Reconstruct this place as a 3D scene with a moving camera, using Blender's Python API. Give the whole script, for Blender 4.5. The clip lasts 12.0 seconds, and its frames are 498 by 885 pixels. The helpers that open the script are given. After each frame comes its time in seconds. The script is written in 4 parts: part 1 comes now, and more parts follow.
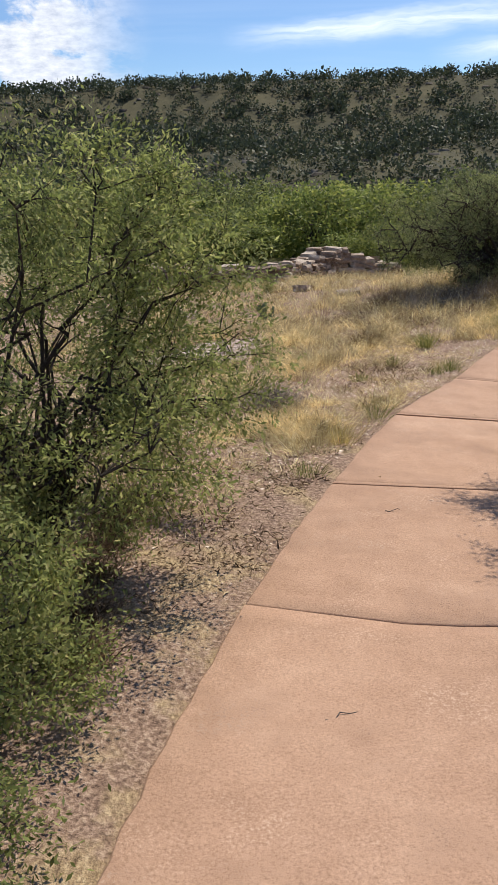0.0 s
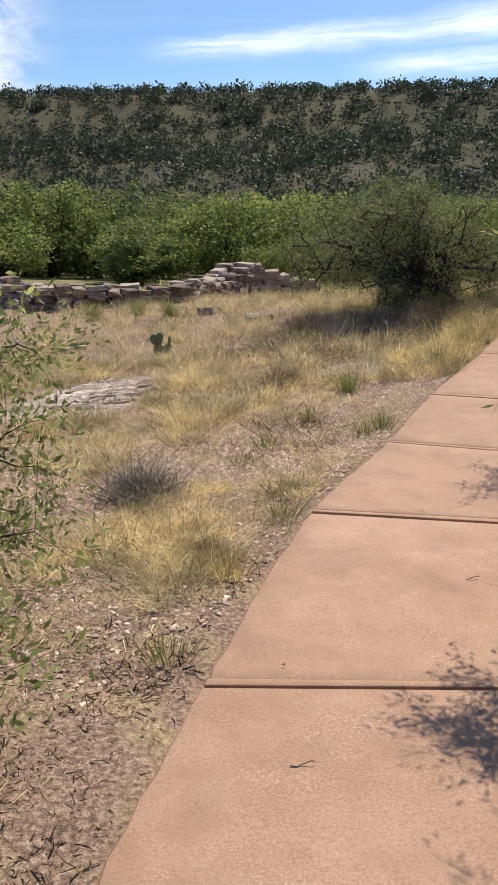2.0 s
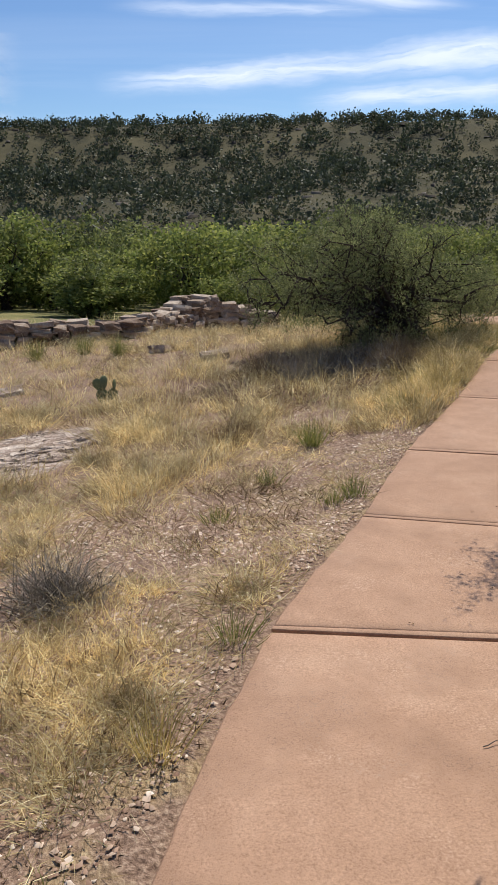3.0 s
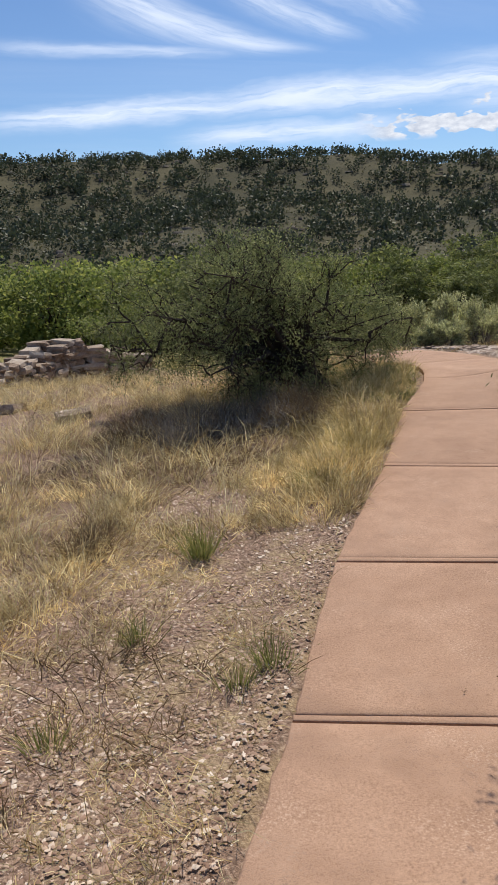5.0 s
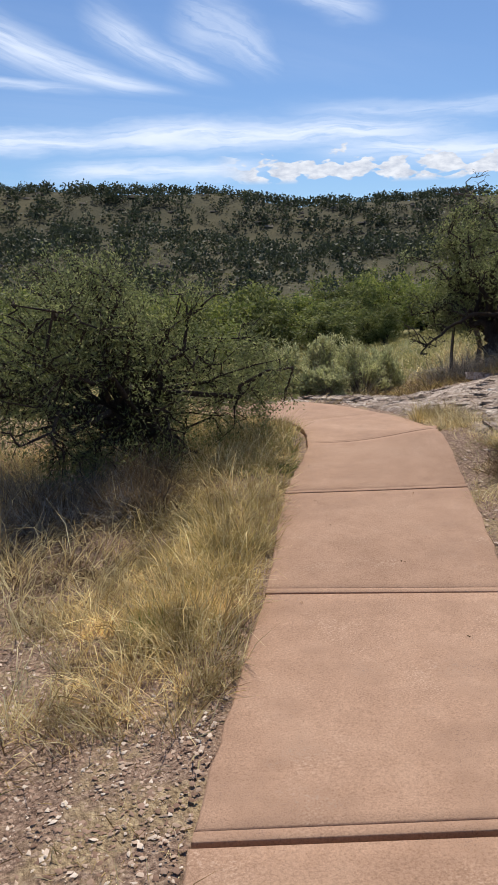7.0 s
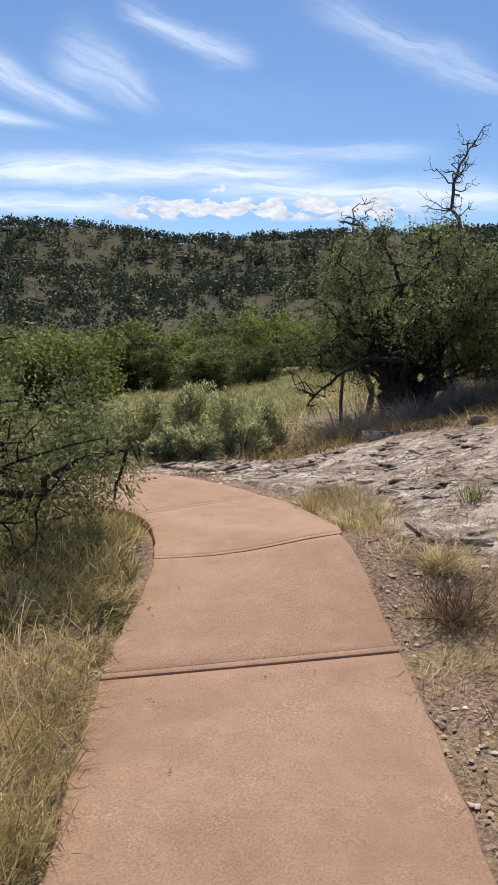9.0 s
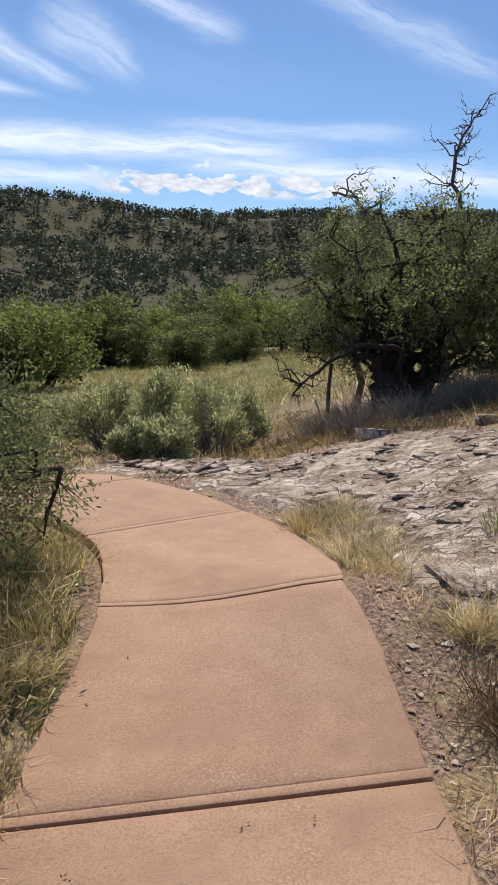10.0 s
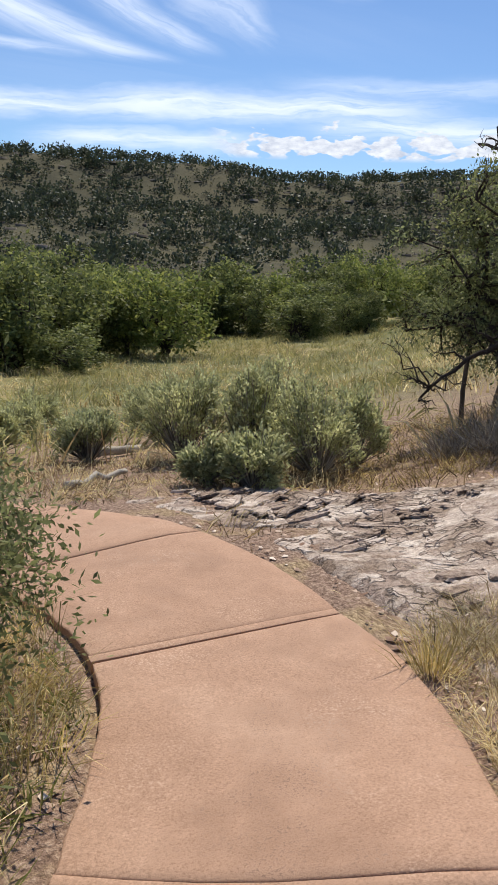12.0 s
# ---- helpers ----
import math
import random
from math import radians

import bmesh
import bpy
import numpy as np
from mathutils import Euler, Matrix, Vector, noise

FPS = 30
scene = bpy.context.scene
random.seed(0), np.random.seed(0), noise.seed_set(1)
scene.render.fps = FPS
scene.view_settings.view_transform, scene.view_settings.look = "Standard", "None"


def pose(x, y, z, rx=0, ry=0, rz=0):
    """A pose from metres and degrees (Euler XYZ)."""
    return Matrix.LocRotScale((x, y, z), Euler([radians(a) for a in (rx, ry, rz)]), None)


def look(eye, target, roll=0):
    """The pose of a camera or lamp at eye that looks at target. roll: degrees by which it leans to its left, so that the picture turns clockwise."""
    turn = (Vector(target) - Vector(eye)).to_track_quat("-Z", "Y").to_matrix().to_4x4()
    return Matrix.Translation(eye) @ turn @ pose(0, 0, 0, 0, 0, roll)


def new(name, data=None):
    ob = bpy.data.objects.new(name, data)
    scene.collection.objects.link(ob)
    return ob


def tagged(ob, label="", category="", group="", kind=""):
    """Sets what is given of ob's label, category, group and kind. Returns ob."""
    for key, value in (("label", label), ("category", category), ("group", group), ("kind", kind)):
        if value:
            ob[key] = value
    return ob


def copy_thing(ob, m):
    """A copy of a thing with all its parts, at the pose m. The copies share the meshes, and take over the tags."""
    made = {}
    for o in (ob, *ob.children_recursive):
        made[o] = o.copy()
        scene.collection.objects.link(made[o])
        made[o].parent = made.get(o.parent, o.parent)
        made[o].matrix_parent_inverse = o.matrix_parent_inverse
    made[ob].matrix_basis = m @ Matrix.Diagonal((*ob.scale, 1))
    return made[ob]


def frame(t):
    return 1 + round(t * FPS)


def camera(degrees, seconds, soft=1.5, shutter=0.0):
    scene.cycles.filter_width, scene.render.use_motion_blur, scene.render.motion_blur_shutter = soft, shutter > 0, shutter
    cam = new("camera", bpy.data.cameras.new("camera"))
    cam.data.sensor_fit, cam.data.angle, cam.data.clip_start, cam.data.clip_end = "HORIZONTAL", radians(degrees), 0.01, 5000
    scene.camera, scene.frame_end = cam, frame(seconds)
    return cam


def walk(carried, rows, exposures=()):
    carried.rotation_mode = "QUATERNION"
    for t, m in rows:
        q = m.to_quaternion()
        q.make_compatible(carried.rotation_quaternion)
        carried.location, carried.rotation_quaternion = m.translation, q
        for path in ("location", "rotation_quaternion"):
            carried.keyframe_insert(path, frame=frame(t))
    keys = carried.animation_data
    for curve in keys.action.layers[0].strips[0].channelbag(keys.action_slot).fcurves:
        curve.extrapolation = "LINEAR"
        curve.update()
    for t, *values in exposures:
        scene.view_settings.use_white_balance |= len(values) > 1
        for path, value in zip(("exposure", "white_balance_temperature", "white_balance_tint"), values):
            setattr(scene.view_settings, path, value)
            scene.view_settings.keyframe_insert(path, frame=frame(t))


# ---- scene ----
cam = camera(34.2, 12.0, soft=1.6)
PATH = [
    (0, (-0.201, -0.246, 1.344), (-0.27, 1.65, 0.711), -0.85),
    (0.5, (-0.103, 0.207, 1.339), (-0.082, 2.108, 0.718), -0.57),
    (1, (-0.081, 0.635, 1.321), (0.05, 2.538, 0.718), 0.53),
    (1.5, (0.037, 1.107, 1.273), (0.147, 3.013, 0.676), -0.31),
    (2, (0.107, 1.566, 1.275), (0.223, 3.468, 0.666), -0.59),
    (2.5, (0.16, 2.043, 1.268), (0.368, 3.943, 0.678), -1.53),
    (3, (0.271, 2.511, 1.26), (0.478, 4.424, 0.715), -0.96),
    (3.5, (0.323, 2.972, 1.214), (0.642, 4.878, 0.698), -1.08),
    (3.7, (0.356, 3.167, 1.2), (0.723, 5.062, 0.676), -1.3),
    (5.3, (0.72, 4.616, 1.167), (1.236, 6.495, 0.716), -1.81),
    (5.5, (0.772, 4.794, 1.164), (1.314, 6.669, 0.729), -1.18),
    (6, (0.898, 5.276, 1.145), (1.58, 7.113, 0.747), -1.31),
    (6.5, (1.163, 5.72, 1.133), (1.911, 7.534, 0.744), -1.63),
    (7, (1.378, 6.133, 1.088), (2.184, 7.92, 0.693), -0.76),
    (7.5, (1.646, 6.557, 1.088), (2.565, 8.298, 0.734), -1.06),
    (7.7, (1.802, 6.73, 1.077), (2.75, 8.461, 0.756), -1.24),
    (9.3, (2.759, 8.248, 1.094), (3.855, 9.89, 0.777), 0.98),
    (9.5, (2.872, 8.447, 1.061), (3.981, 10.078, 0.732), 1.59),
    (10, (3.16, 8.829, 1.082), (4.27, 10.453, 0.72), 1.81),
    (10.5, (3.454, 9.197, 1.133), (4.41, 10.904, 0.718), 2.81),
    (11, (3.707, 9.586, 1.142), (4.623, 11.303, 0.679), 2.2),
    (11.5, (4.035, 10.003, 1.179), (4.925, 11.73, 0.706), 2.28),
    (12, (4.158, 10.236, 1.184), (5.01, 11.988, 0.732), 2.12),
]
walk(cam, [(t, look(eye, target, roll)) for t, eye, target, roll in PATH],
     [(0.0, 0.38), (0.6, 0.16), (1.0, 0.14), (1.5, 0.40), (2.1, 0.44), (2.5, 0.36), (3.5, 0.18), (5.5, 0.16), (6.5, 0.08), (7.0, 0.16), (9.5, 0.24), (10.5, 0.26), (11.0, 0.33), (11.5, 0.27), (12.0, 0.29)])

# ---- world, sun, exposure ----
SUN_AZ, SUN_EL = 33.0, 56.0   # degrees from +y towards +x, and above the horizon


def nodes_of(tree):
    nd, lk = tree.nodes, tree.links

    def add(kind, **kw):
        n = nd.new(kind)
        for k, v in kw.items():
            if k == "ins":
                for slot, val in v.items():
                    if hasattr(val, "is_output"):
                        lk.new(val, n.inputs[slot])
                    else:
                        n.inputs[slot].default_value = val
            elif k == "op":
                n.operation = v
            elif k == "blend":
                n.blend_type = v
            elif k == "dtype":
                n.data_type = v
            elif k == "dims":
                n.noise_dimensions = v
        return n

    def math_(op, a, b=0.0, c=0.0, clamp=False):
        n = add("ShaderNodeMath", op=op, ins={0: a, 1: b, 2: c})
        n.use_clamp = clamp
        return n.outputs[0]

    def ramp(fac, stops):
        n = add("ShaderNodeValToRGB", ins={0: fac})
        el = n.color_ramp.elements
        while len(el) < len(stops):
            el.new(0.5)
        for e, (p, c) in zip(el, stops):
            e.position, e.color = p, (*c, 1) if len(c) == 3 else c
        return n.outputs[0]

    def smooth(v, lo, hi):
        n = add("ShaderNodeMapRange", ins={0: v, 1: lo, 2: hi})
        n.interpolation_type = "SMOOTHSTEP"
        return n.outputs[0]

    def mixc(f, a, b, blend="MIX"):
        n = add("ShaderNodeMix", dtype="RGBA", blend=blend, ins={0: f})
        for slot, val in ((6, a), (7, b)):
            if hasattr(val, "is_output"):
                lk.new(val, n.inputs[slot])
            else:
                n.inputs[slot].default_value = (*val, 1)
        return n.outputs[2]

    def noise_(vec, scale, detail=4.0, rough=0.55, dist=0.0):
        return add("ShaderNodeTexNoise", ins={"Vector": vec, "Scale": scale, "Detail": detail, "Roughness": rough, "Distortion": dist}).outputs[0]

    return add, math_, ramp, smooth, mixc, noise_, lk


def build_world():
    world = bpy.data.worlds.new("sky")
    scene.world = world
    world.use_nodes = True
    tree = world.node_tree
    tree.nodes.clear()
    add, math_, ramp, smooth, mixc, noise_, lk = nodes_of(tree)
    sky = add("ShaderNodeTexSky")
    sky.sky_type, sky.sun_disc = "NISHITA", False
    sky.sun_elevation, sky.sun_rotation = radians(SUN_EL), radians(SUN_AZ)
    sky.altitude, sky.air_density, sky.dust_density, sky.ozone_density = 1000, 1.0, 0.6, 2.0
    way = add("ShaderNodeTexCoord").outputs["Generated"]
    sep = add("ShaderNodeSeparateXYZ", ins={0: way}).outputs
    up = math_("MAXIMUM", sep[2], 0.0)
    lift = math_("ADD", up, 0.05)
    px, py = math_("DIVIDE", sep[0], lift), math_("DIVIDE", sep[1], lift)
    flat = add("ShaderNodeCombineXYZ", ins={0: px, 1: py, 2: 0.0}).outputs[0]
    # thin streaked high cloud
    turned = add("ShaderNodeMapping", ins={"Vector": flat, "Rotation": (0, 0, radians(-18)), "Scale": (0.16, 0.75, 1.0), "Location": (0.35, 0.2, 0)}).outputs[0]
    streak = noise_(turned, 1.0, 7.0, 0.58, 0.9)
    wisps = smooth(streak, 0.47, 0.74)
    broad = noise_(add("ShaderNodeMapping", ins={"Vector": flat, "Scale": (0.22, 0.3, 1.0), "Location": (3.1, 1.7, 0)}).outputs[0], 1.0, 3.0, 0.5)
    wisps = math_("MULTIPLY", wisps, smooth(broad, 0.35, 0.6))
    az = math_("ARCTAN2", sep[0], sep[1])
    el = math_("ARCSINE", sep[2])
    sway = math_("MULTIPLY", math_("SUBTRACT", noise_(add("ShaderNodeCombineXYZ", ins={0: math_("MULTIPLY", az, 9.0), 1: math_("MULTIPLY", el, 30.0), 2: 0.4}).outputs[0], 1.0, 4.0, 0.6), 0.5), 0.03)

    def streak(k, a0, e0, a1, e1, wide, strength, bow=0.0, flare=0.0):
        """A fibrous cloud band between two directions (bearing, elevation), bowed and wider at its start by flare."""
        long = math.hypot(a1 - a0, e1 - e0)
        ux, uy = (a1 - a0) / long, (e1 - e0) / long
        dx, dy = math_("SUBTRACT", az, a0), math_("SUBTRACT", el, e0)
        s = math_("DIVIDE", math_("ADD", math_("MULTIPLY", dx, ux), math_("MULTIPLY", dy, uy)), long)
        w = math_("SUBTRACT", math_("MULTIPLY", dy, ux), math_("MULTIPLY", dx, uy))
        w = math_("ADD", w, math_("MULTIPLY", math_("MULTIPLY", s, math_("SUBTRACT", 1.0, s)), bow))
        w = math_("ADD", w, math_("MULTIPLY", sway, min(1.0, wide / 0.012)))
        body = math_("ADD", wide, math_("MULTIPLY", math_("MAXIMUM", math_("SUBTRACT", 1.0, s), 0.0), flare))
        u = math_("DIVIDE", w, body)
        bell = math_("POWER", 2.718, math_("MULTIPLY", math_("MULTIPLY", u, u), -1.0))
        ends = math_("MULTIPLY", smooth(s, -0.08, 0.3), math_("SUBTRACT", 1.0, smooth(s, 0.7, 1.08)))
        at = add("ShaderNodeCombineXYZ", ins={0: math_("MULTIPLY", s, long * 14), 1: math_("MULTIPLY", w, 160.0), 2: k * 3.7}).outputs[0]
        fibre = smooth(noise_(at, 1.0, 5.0, 0.55, 0.4), 0.02, 0.68)
        return math_("MULTIPLY", math_("MULTIPLY", bell, ends), math_("MULTIPLY", fibre, strength))

    thin = math_("MULTIPLY", math_("MULTIPLY", wisps, 0.4), math_("ADD", 0.35, smooth(el, 0.26, 0.5)))
    for k, row in enumerate(((0.08, 0.290, 0.355, 0.209, 0.004, 0.85, 0.055, 0.020), (0.24, 0.290, 0.405, 0.219, 0.007, 0.65, 0.02, 0.012), (0.34, 0.292, 0.47, 0.228, 0.013, 0.5, -0.03, 0.02),
                             (-0.03, 0.219, 0.27, 0.211, 0.006, 0.6), (-0.05, 0.141, 0.32, 0.164, 0.011, 1.0), (0.17, 0.155, 0.70, 0.161, 0.015, 1.0, -0.03), (0.18, 0.122, 0.46, 0.129, 0.010, 0.9),
                             (0.48, 0.150, 0.98, 0.128, 0.015, 0.95), (0.46, 0.190, 0.80, 0.181, 0.009, 0.5), (0.42, 0.340, 0.58, 0.282, 0.011, 0.6, 0.02), (0.63, 0.350, 0.90, 0.230, 0.016, 0.4))):
        thin = math_("MAXIMUM", thin, streak(k, *row))
    # small heaped clouds low over the ridge, with level bases
    puff_at = add("ShaderNodeCombineXYZ", ins={0: math_("MULTIPLY", az, 27.0), 1: math_("MULTIPLY", el, 60.0), 2: 0.0}).outputs[0]
    puff = noise_(puff_at, 1.0, 3.0, 0.5, 0.2)
    base_el = 0.114
    tall = math_("SUBTRACT", puff, math_("MULTIPLY", math_("ABSOLUTE", math_("SUBTRACT", el, base_el + 0.010)), 10.0))
    row = math_("MULTIPLY", smooth(az, 0.38, 0.44), math_("SUBTRACT", 1.0, smooth(az, 0.72, 0.80)))
    small = math_("MULTIPLY", math_("MULTIPLY", smooth(tall, 0.37, 0.42), smooth(el, base_el - 0.006, base_el + 0.002)), row)
    heap_at = add("ShaderNodeCombineXYZ", ins={0: math_("MULTIPLY", az, 9.0), 1: math_("MULTIPLY", el, 17.0), 2: 4.0}).outputs[0]
    heap = noise_(heap_at, 1.0, 6.0, 0.6, 0.3)
    tall2 = math_("SUBTRACT", heap, math_("MULTIPLY", math_("ABSOLUTE", math_("SUBTRACT", el, 0.135)), 3.4))
    west = math_("SUBTRACT", 1.0, smooth(az, -0.25, -0.13))
    big = math_("MULTIPLY", smooth(tall2, 0.32, 0.42), west)
    heaps = math_("MAXIMUM", small, big)
    shade = ramp(noise_(puff_at, 2.2, 5.0, 0.6), [(0.3, (0.62, 0.66, 0.74)), (0.65, (1, 1, 1))])
    sky_col = sky.outputs[0]
    deep = mixc(1.0, sky_col, (0.76, 0.92, 1.12), "MULTIPLY")
    cloud_white = mixc(1.0, (9.4, 9.8, 10.6), shade, "MULTIPLY")
    col = mixc(thin, deep, (8.9, 9.9, 11.8))
    col = mixc(heaps, col, cloud_white)
    bg = add("ShaderNodeBackground", ins={0: col, 1: 0.084})
    out = add("ShaderNodeOutputWorld")
    lk.new(bg.outputs[0], out.inputs[0])


build_world()
sun = new("sun", bpy.data.lights.new("sun", "SUN"))
sun.data.energy, sun.data.angle, sun.data.color = 4.0, radians(0.55), (1.0, 0.92, 0.785)
_a, _e = radians(SUN_AZ), radians(SUN_EL)
SUN_DIR = Vector((math.sin(_a) * math.cos(_e), math.cos(_a) * math.cos(_e), math.sin(_e)))
sun.matrix_world = look(SUN_DIR * 40, (0, 0, 0))


# ---- materials ----
def material(name, rough=0.9):
    m = bpy.data.materials.new(name)
    m.use_nodes = True
    tree = m.node_tree
    bsdf = tree.nodes["Principled BSDF"]
    bsdf.inputs["Roughness"].default_value = rough
    bsdf.inputs["Specular IOR Level"].default_value = 0.25
    kit = nodes_of(tree)
    return m, bsdf, kit


def leaf_material(name, stops, through_light=0.35, rough=0.6, gloss=0.25, clump=5.0, vary=0.25):
    m, bsdf, (add, math_, ramp, smooth, mixc, noise_, lk) = material(name, rough)
    geo = add("ShaderNodeNewGeometry")
    col = ramp(geo.outputs["Random Per Island"], stops)
    patch = noise_(geo.outputs["Position"], 1.3, 3.0)
    col = mixc(1.0, col, ramp(patch, [(0.3, (0.78, 0.8, 0.78)), (0.7, (1.15, 1.12, 1.0))]), "MULTIPLY")
    tuft = noise_(geo.outputs["Position"], clump, 3.0, 0.6)
    lo, hi = 1 - vary, 1 + vary
    col = mixc(1.0, col, ramp(tuft, [(0.34, (lo, lo * 0.99, lo * 0.96)), (0.66, (hi, hi, hi))]), "MULTIPLY")
    lk.new(col, bsdf.inputs["Base Color"])
    bsdf.inputs["Specular IOR Level"].default_value = gloss
    tr = add("ShaderNodeBsdfTranslucent", ins={0: col})
    mix = add("ShaderNodeMixShader", ins={0: through_light, 1: bsdf.outputs[0], 2: tr.outputs[0]})
    lk.new(mix.outputs[0], m.node_tree.nodes["Material Output"].inputs[0])
    return m


def rough_material(name, stops, scale, bump=0.4, rough=0.9, fine=None, fine_amount=0.5, stretch=(1, 1, 1), per_object=0.0, bump_dist=0.01):
    """Mottled colour at two scales with relief."""
    m, bsdf, (add, math_, ramp, smooth, mixc, noise_, lk) = material(name, rough)
    pos = add("ShaderNodeNewGeometry").outputs["Position"]
    vec = add("ShaderNodeMapping", ins={"Vector": pos, "Scale": stretch}).outputs[0]
    coarse = noise_(vec, scale, 5.0, 0.6)
    grain = noise_(vec, fine or scale * 14, 3.0, 0.6)
    f = math_("ADD", math_("MULTIPLY", coarse, 1 - fine_amount), math_("MULTIPLY", grain, fine_amount))
    if per_object:
        r = add("ShaderNodeObjectInfo").outputs["Random"]
        f = math_("ADD", f, math_("MULTIPLY", math_("SUBTRACT", r, 0.5), per_object))
    lk.new(ramp(f, stops), bsdf.inputs["Base Color"])
    b = add("ShaderNodeBump", ins={"Strength": bump, "Distance": bump_dist, "Height": f})
    lk.new(b.outputs[0], bsdf.inputs["Normal"])
    return m


def island_material(name, stops, scale=30.0, rough=0.9):
    m, bsdf, (add, math_, ramp, smooth, mixc, noise_, lk) = material(name, rough)
    geo = add("ShaderNodeNewGeometry")
    col = ramp(geo.outputs["Random Per Island"], stops)
    col = mixc(0.5, col, ramp(noise_(geo.outputs["Position"], scale, 4.0), [(0.3, (0.6, 0.6, 0.6)), (0.7, (1.2, 1.2, 1.2))]), "MULTIPLY")
    lk.new(col, bsdf.inputs["Base Color"])
    return m


def concrete_material():
    m, bsdf, (add, math_, ramp, smooth, mixc, noise_, lk) = material("tinted_concrete", 0.85)
    pos = add("ShaderNodeNewGeometry").outputs["Position"]
    r = add("ShaderNodeObjectInfo").outputs["Random"]
    big = noise_(pos, 1.1, 5.0, 0.6, 0.6)
    mid = noise_(pos, 7.0, 5.0, 0.65)
    grit = noise_(pos, 120.0, 4.0, 0.75)
    col = ramp(math_("ADD", math_("MULTIPLY", big, 0.6), math_("MULTIPLY", mid, 0.4)),
               [(0.34, (0.345, 0.210, 0.140)), (0.5, (0.417, 0.260, 0.177)), (0.66, (0.478, 0.310, 0.217))])
    col = mixc(1.0, col, ramp(r, [(0.0, (0.95, 0.94, 0.93)), (1.0, (1.05, 1.05, 1.05))]), "MULTIPLY")
    worn = math_("MULTIPLY", smooth(noise_(pos, 2.3, 4.0, 0.6), 0.5, 0.66), smooth(grit, 0.52, 0.60))
    col = mixc(1.0, col, ramp(grit, [(0.3, (0.68, 0.66, 0.64)), (0.5, (1.0, 1.0, 1.0)), (0.7, (1.22, 1.23, 1.24))]), "MULTIPLY")
    col = mixc(math_("MULTIPLY", worn, 0.8), col, (0.20, 0.125, 0.09))
    pale = math_("MULTIPLY", smooth(noise_(pos, 3.1, 3.0, 0.6), 0.5, 0.7), smooth(noise_(pos, 120.0, 2.0), 0.56, 0.64))
    col = mixc(math_("MULTIPLY", pale, 0.45), col, (0.60, 0.46, 0.36))
    lk.new(col, bsdf.inputs["Base Color"])
    h = math_("ADD", math_("MULTIPLY", grit, 0.6), math_("MULTIPLY", mid, 0.6))
    b = add("ShaderNodeBump", ins={"Strength": 0.55, "Distance": 0.008, "Height": h})
    lk.new(b.outputs[0], bsdf.inputs["Normal"])
    return m


def ground_material():
    m, bsdf, (add, math_, ramp, smooth, mixc, noise_, lk) = material("dry_ground", 0.95)
    pos = add("ShaderNodeNewGeometry").outputs["Position"]
    sep = add("ShaderNodeSeparateXYZ", ins={0: pos}).outputs
    grit = noise_(pos, 55.0, 4.0, 0.7)
    mid = noise_(pos, 3.0, 5.0, 0.65)
    soil = ramp(grit, [(0.32, (0.095, 0.058, 0.042)), (0.5, (0.27, 0.178, 0.13)), (0.68, (0.49, 0.365, 0.275))])
    straw_vec = add("ShaderNodeMapping", ins={"Vector": pos, "Scale": (1, 0.4, 1), "Rotation": (0, 0, 0.7)}).outputs[0]
    straw = ramp(noise_(straw_vec, 70.0, 4.0, 0.7), [(0.32, (0.13, 0.085, 0.05)), (0.5, (0.34, 0.245, 0.145)), (0.68, (0.58, 0.45, 0.28))])
    near = mixc(smooth(mid, 0.46, 0.62), soil, straw)
    field = ramp(math_("ADD", math_("MULTIPLY", noise_(pos, 0.16, 4.0, 0.6), 0.6), math_("MULTIPLY", noise_(pos, 2.2, 4.0, 0.7), 0.4)),
                 [(0.36, (0.10, 0.11, 0.042)), (0.5, (0.18, 0.175, 0.072)), (0.66, (0.36, 0.28, 0.13))])
    slope = ramp(math_("ADD", math_("MULTIPLY", noise_(pos, 0.035, 5.0, 0.6), 0.5), math_("MULTIPLY", noise_(pos, 0.16, 5.0, 0.75), 0.5)),
                 [(0.36, (0.026, 0.027, 0.013)), (0.47, (0.052, 0.049, 0.024)), (0.58, (0.085, 0.075, 0.037)), (0.7, (0.14, 0.118, 0.064))])
    far1 = smooth(sep[1], 17.0, 26.0)
    far2 = smooth(sep[1], 85.0, 130.0)
    col = mixc(far2, mixc(far1, near, field), slope)
    lk.new(col, bsdf.inputs["Base Color"])
    b = add("ShaderNodeBump", ins={"Strength": 0.8, "Distance": 0.02, "Height": math_("ADD", grit, mid)})
    lk.new(b.outputs[0], bsdf.inputs["Normal"])
    return m


